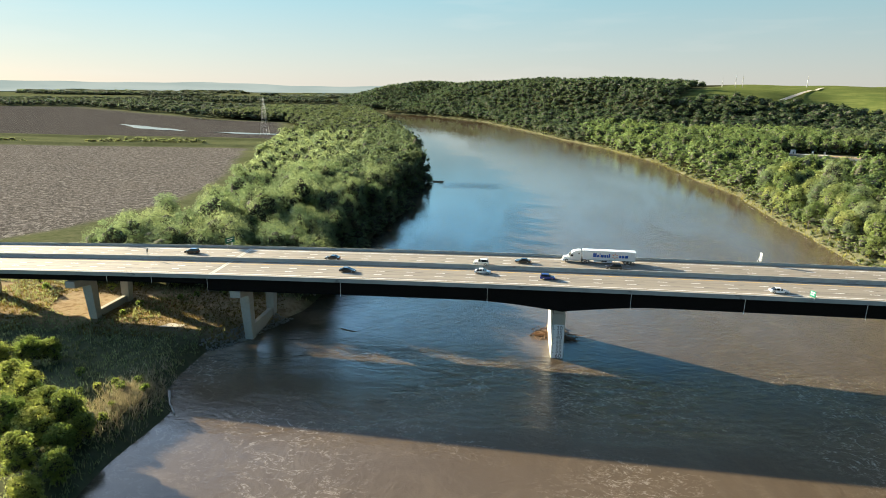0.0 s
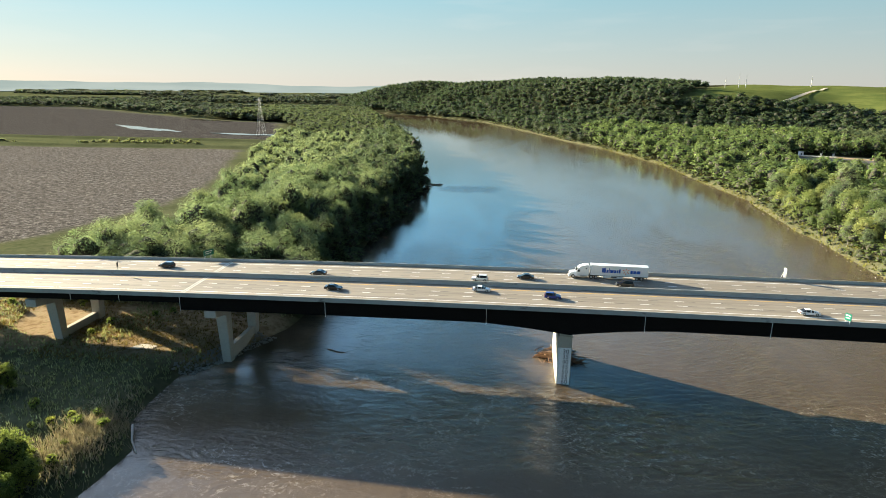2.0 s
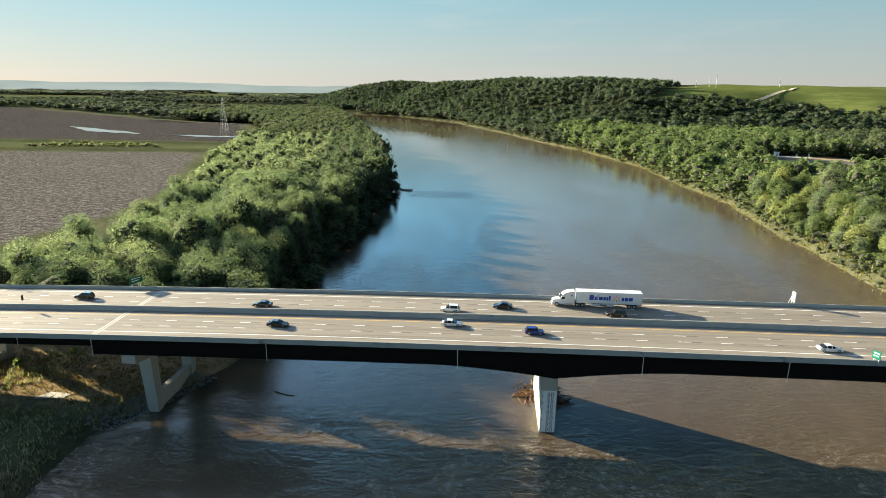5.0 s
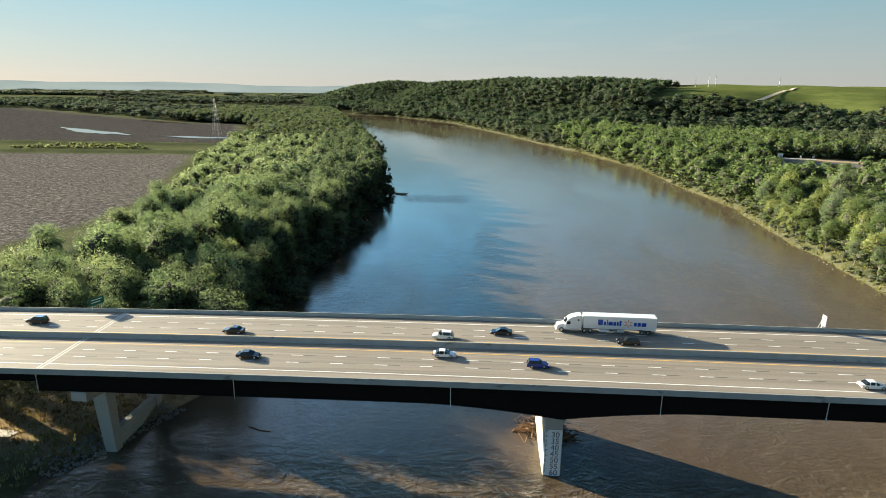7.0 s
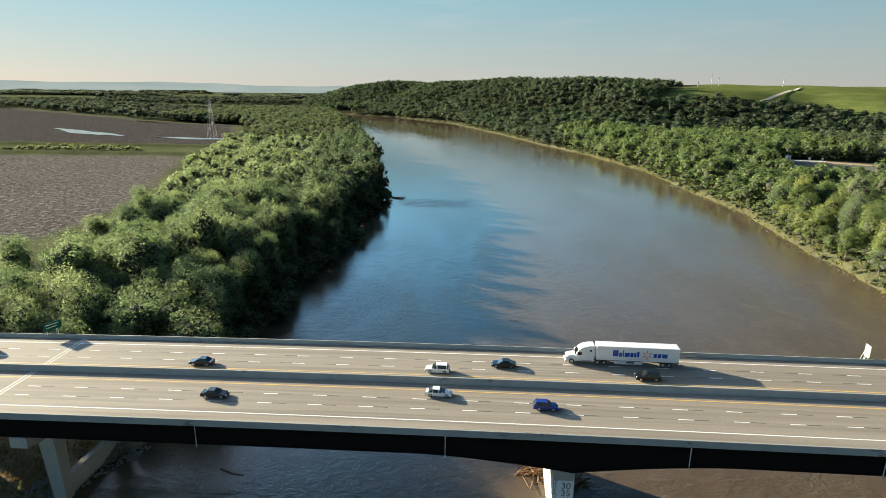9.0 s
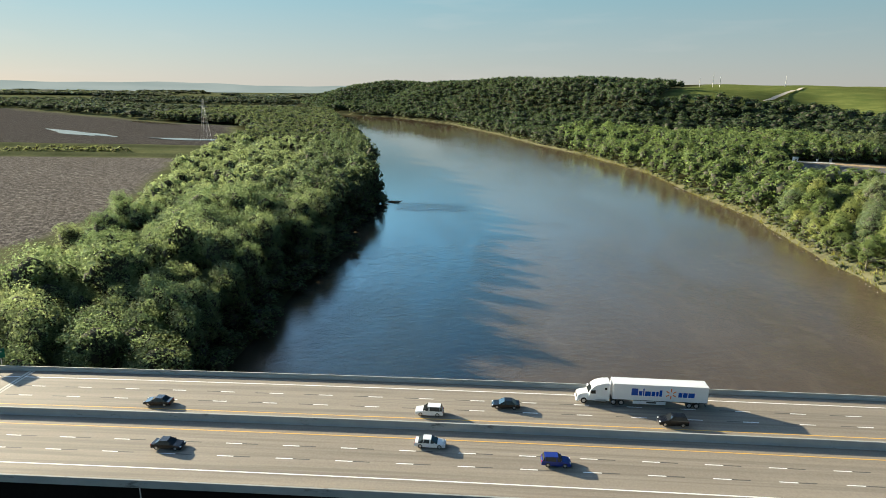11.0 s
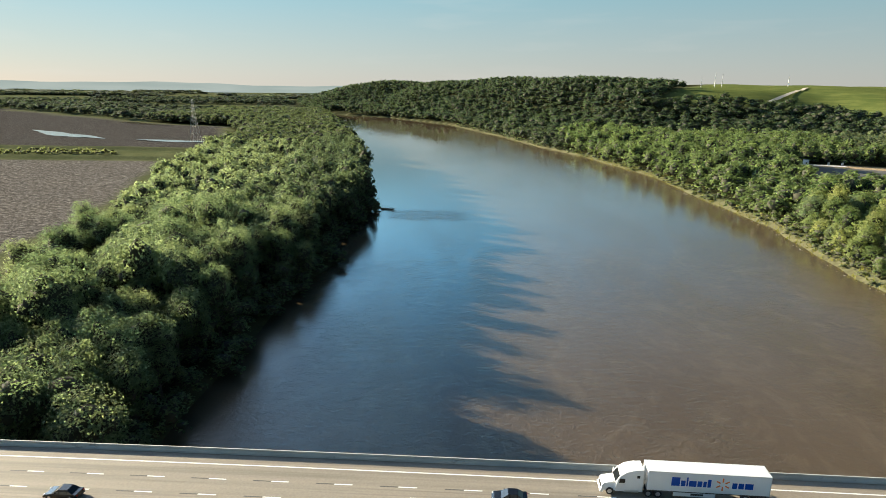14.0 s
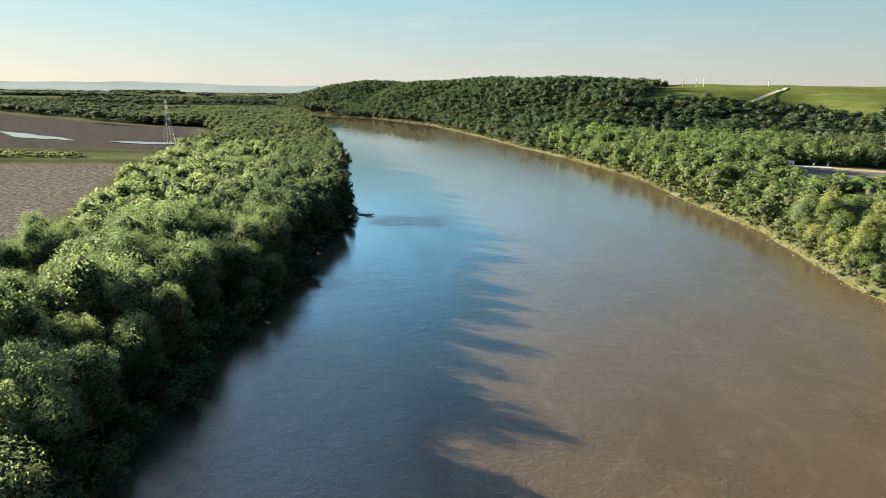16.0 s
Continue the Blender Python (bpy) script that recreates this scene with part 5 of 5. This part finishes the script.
car(-122, 16.9, -1, "suv", P_BLACK, "black sport utility vehicle driving across the bridge")
car(-72, 13.6, -1, "sedan", P_BLACK, "black sedan driving across the bridge")
car(-24, 13.6, -1, "suv", P_WHITE, "white sport utility vehicle driving across the bridge")
car(-11, 16.9, -1, "sedan", P_BLACK, "black sedan driving across the bridge")
car(16.5, 13.6, -1, "suv", P_BLACK, "black sport utility vehicle beside the white truck")
car(-23, 4.3, 1, "sedan", P_WHITE, "white sedan driving across the bridge")
car(-63.5, 1.0, 1, "sedan", P_BLACK, "black sedan driving across the bridge")
car(-4, 1.0, 1, "hatch", P_BLUE, "bright blue hatchback driving across the bridge")
car(58, -2.5, 1, "sedan", P_WHITE, "white sedan with a dark roof driving across the bridge")


def semi_truck(x, y):
    """A sleeper tractor with its long box trailer; its nose at x, driving towards -x."""
    t = empty("semi_truck", (x, y, float(crest(x + 11)) + 0.012), label="white sleeper truck with a long white box trailer", category="truck")
    P = P_WHITE
    bm = bmesh.new()
    slab_section(bm, [(0.0, 0.55), (0.05, 1.25), (0.35, 1.62), (1.75, 1.95), (1.95, 2.0), (2.0, 0.6)], 1.08, 0.16)
    part("hood", bm, P, t)
    bm = bmesh.new()
    slab_section(bm, [(1.85, 0.65), (1.9, 2.02), (2.45, 2.95), (3.2, 3.55), (4.5, 3.95), (5.5, 4.0), (5.5, 0.65)], 1.22, 0.10)
    part("cab", bm, P, t)
    bm = bmesh.new()
    solid(bm, [(1.84, 2.05), (2.40, 2.92), (2.52, 2.90), (1.98, 2.02)], -0.95, 0.95)
    part("windscreen", bm, M_GLASS, t)
    for s in (-1, 1):
        part("side_window", box(bmesh.new(), 2.30, 3.10, s * 1.20 - 0.03, s * 1.20 + 0.03, 1.95, 2.60, 0.02), M_GLASS, t)
        part("sleeper_window", box(bmesh.new(), 4.65, 5.05, s * 1.17 - 0.03, s * 1.17 + 0.03, 2.75, 3.15, 0.02), M_GLASS, t)
        part("mirror", box(bmesh.new(), 1.95, 2.12, s * 1.42 - 0.12, s * 1.42 + 0.12, 1.75, 2.55, 0.04), P, t)
        part("headlight", box(bmesh.new(), 0.10, 0.45, s * 0.92 - 0.16, s * 0.92 + 0.16, 0.95, 1.20, 0.04), M_LAMP, t)
        part("fuel_tank", tube(bmesh.new(), (3.1, s * 0.95, 0.72), (5.0, s * 0.95, 0.72), 0.33, 0.33, 14), M_RIM, t)
        wheel(t, 1.15, s * 1.02, 0.52, 0.32)
        for wx in (6.3, 7.6, 19.2, 20.45):
            wheel(t, wx, s * 0.98, 0.52, 0.58)
        part("skirt", box(bmesh.new(), 9.6, 15.2, s * 1.26 - 0.025, s * 1.26 + 0.025, 0.42, 1.12, 0.01), P, t)
        part("exhaust", tube(bmesh.new(), (5.65, s * 0.9, 1.0), (5.65, s * 0.9, 3.7), 0.08, 0.08, 8), M_RIM, t)
    part("grille", box(bmesh.new(), -0.03, 0.08, -0.62, 0.62, 0.75, 1.25, 0.02), M_TRIM, t)
    part("bumper", box(bmesh.new(), -0.18, 0.30, -1.16, 1.16, 0.32, 0.66, 0.06), P, t)
    part("chassis", box(bmesh.new(), 1.0, 8.6, -0.45, 0.45, 0.62, 0.95, 0.02), M_TRIM, t)
    tr = part("trailer", box(bmesh.new(), 6.05, 22.2, -1.30, 1.30, 1.14, 4.10, 0.04), P, t, "long plain white box trailer")
    part("floor_rail", box(bmesh.new(), 6.0, 22.25, -1.32, 1.32, 1.04, 1.16, 0.01), M_TRIM, tr)
    part("roof_rail", box(bmesh.new(), 6.02, 22.23, -1.315, 1.315, 4.02, 4.09, 0.01), M_SIGN_BACK, tr)
    part("rear_frame", box(bmesh.new(), 22.2, 22.26, -1.30, 1.30, 1.05, 4.1, 0.01), M_RIM, tr)
    part("undercarriage", box(bmesh.new(), 18.3, 21.4, -0.6, 0.6, 0.6, 1.05, 0.02), M_TRIM, tr)
    part("rear_guard", box(bmesh.new(), 22.0, 22.15, -1.15, 1.15, 0.45, 0.60, 0.02), M_TRIM, tr)
    part("skirt_vent", box(bmesh.new(), 11.9, 13.6, -1.30, -1.288, 0.62, 0.92, 0.004), M_TRIM, tr)
    blue, orange = paint("logo_blue", (0.010, 0.070, 0.36)), paint("logo_orange", (0.80, 0.20, 0.05))
    for x0, w2, h2 in ((8.75, 1.05, 0.95), (9.95, 0.55, 0.62), (10.62, 0.2, 0.98), (10.95, 0.92, 0.62), (12.0, 0.58, 0.62), (12.72, 0.4, 0.62), (13.25, 0.42, 0.85), (16.3, 0.6, 0.62), (17.05, 0.68, 0.62), (17.88, 1.0, 0.62)):
        xa = 9.2 + (x0 - 8.75) * 1.06
        part("logo_bar", box(bmesh.new(), xa, xa + w2 * 1.06, -1.318, -1.303, 2.05, 2.05 + h2 * 1.4), blue, tr)
    for k in range(6):
        a = radians(60 * k + 90)
        bm = bmesh.new()
        m = Matrix.Translation((15.95, -1.312, 2.60)) @ Matrix.Rotation(a, 4, "Y") @ Matrix.Translation((0.66, 0, 0)) @ Matrix.Diagonal((0.62, 0.012, 0.19, 1))
        bmesh.ops.create_cube(bm, size=1, matrix=m)
        part("logo_ray", bm, orange, tr)
    return t


semi_truck(1.6, 20.3)
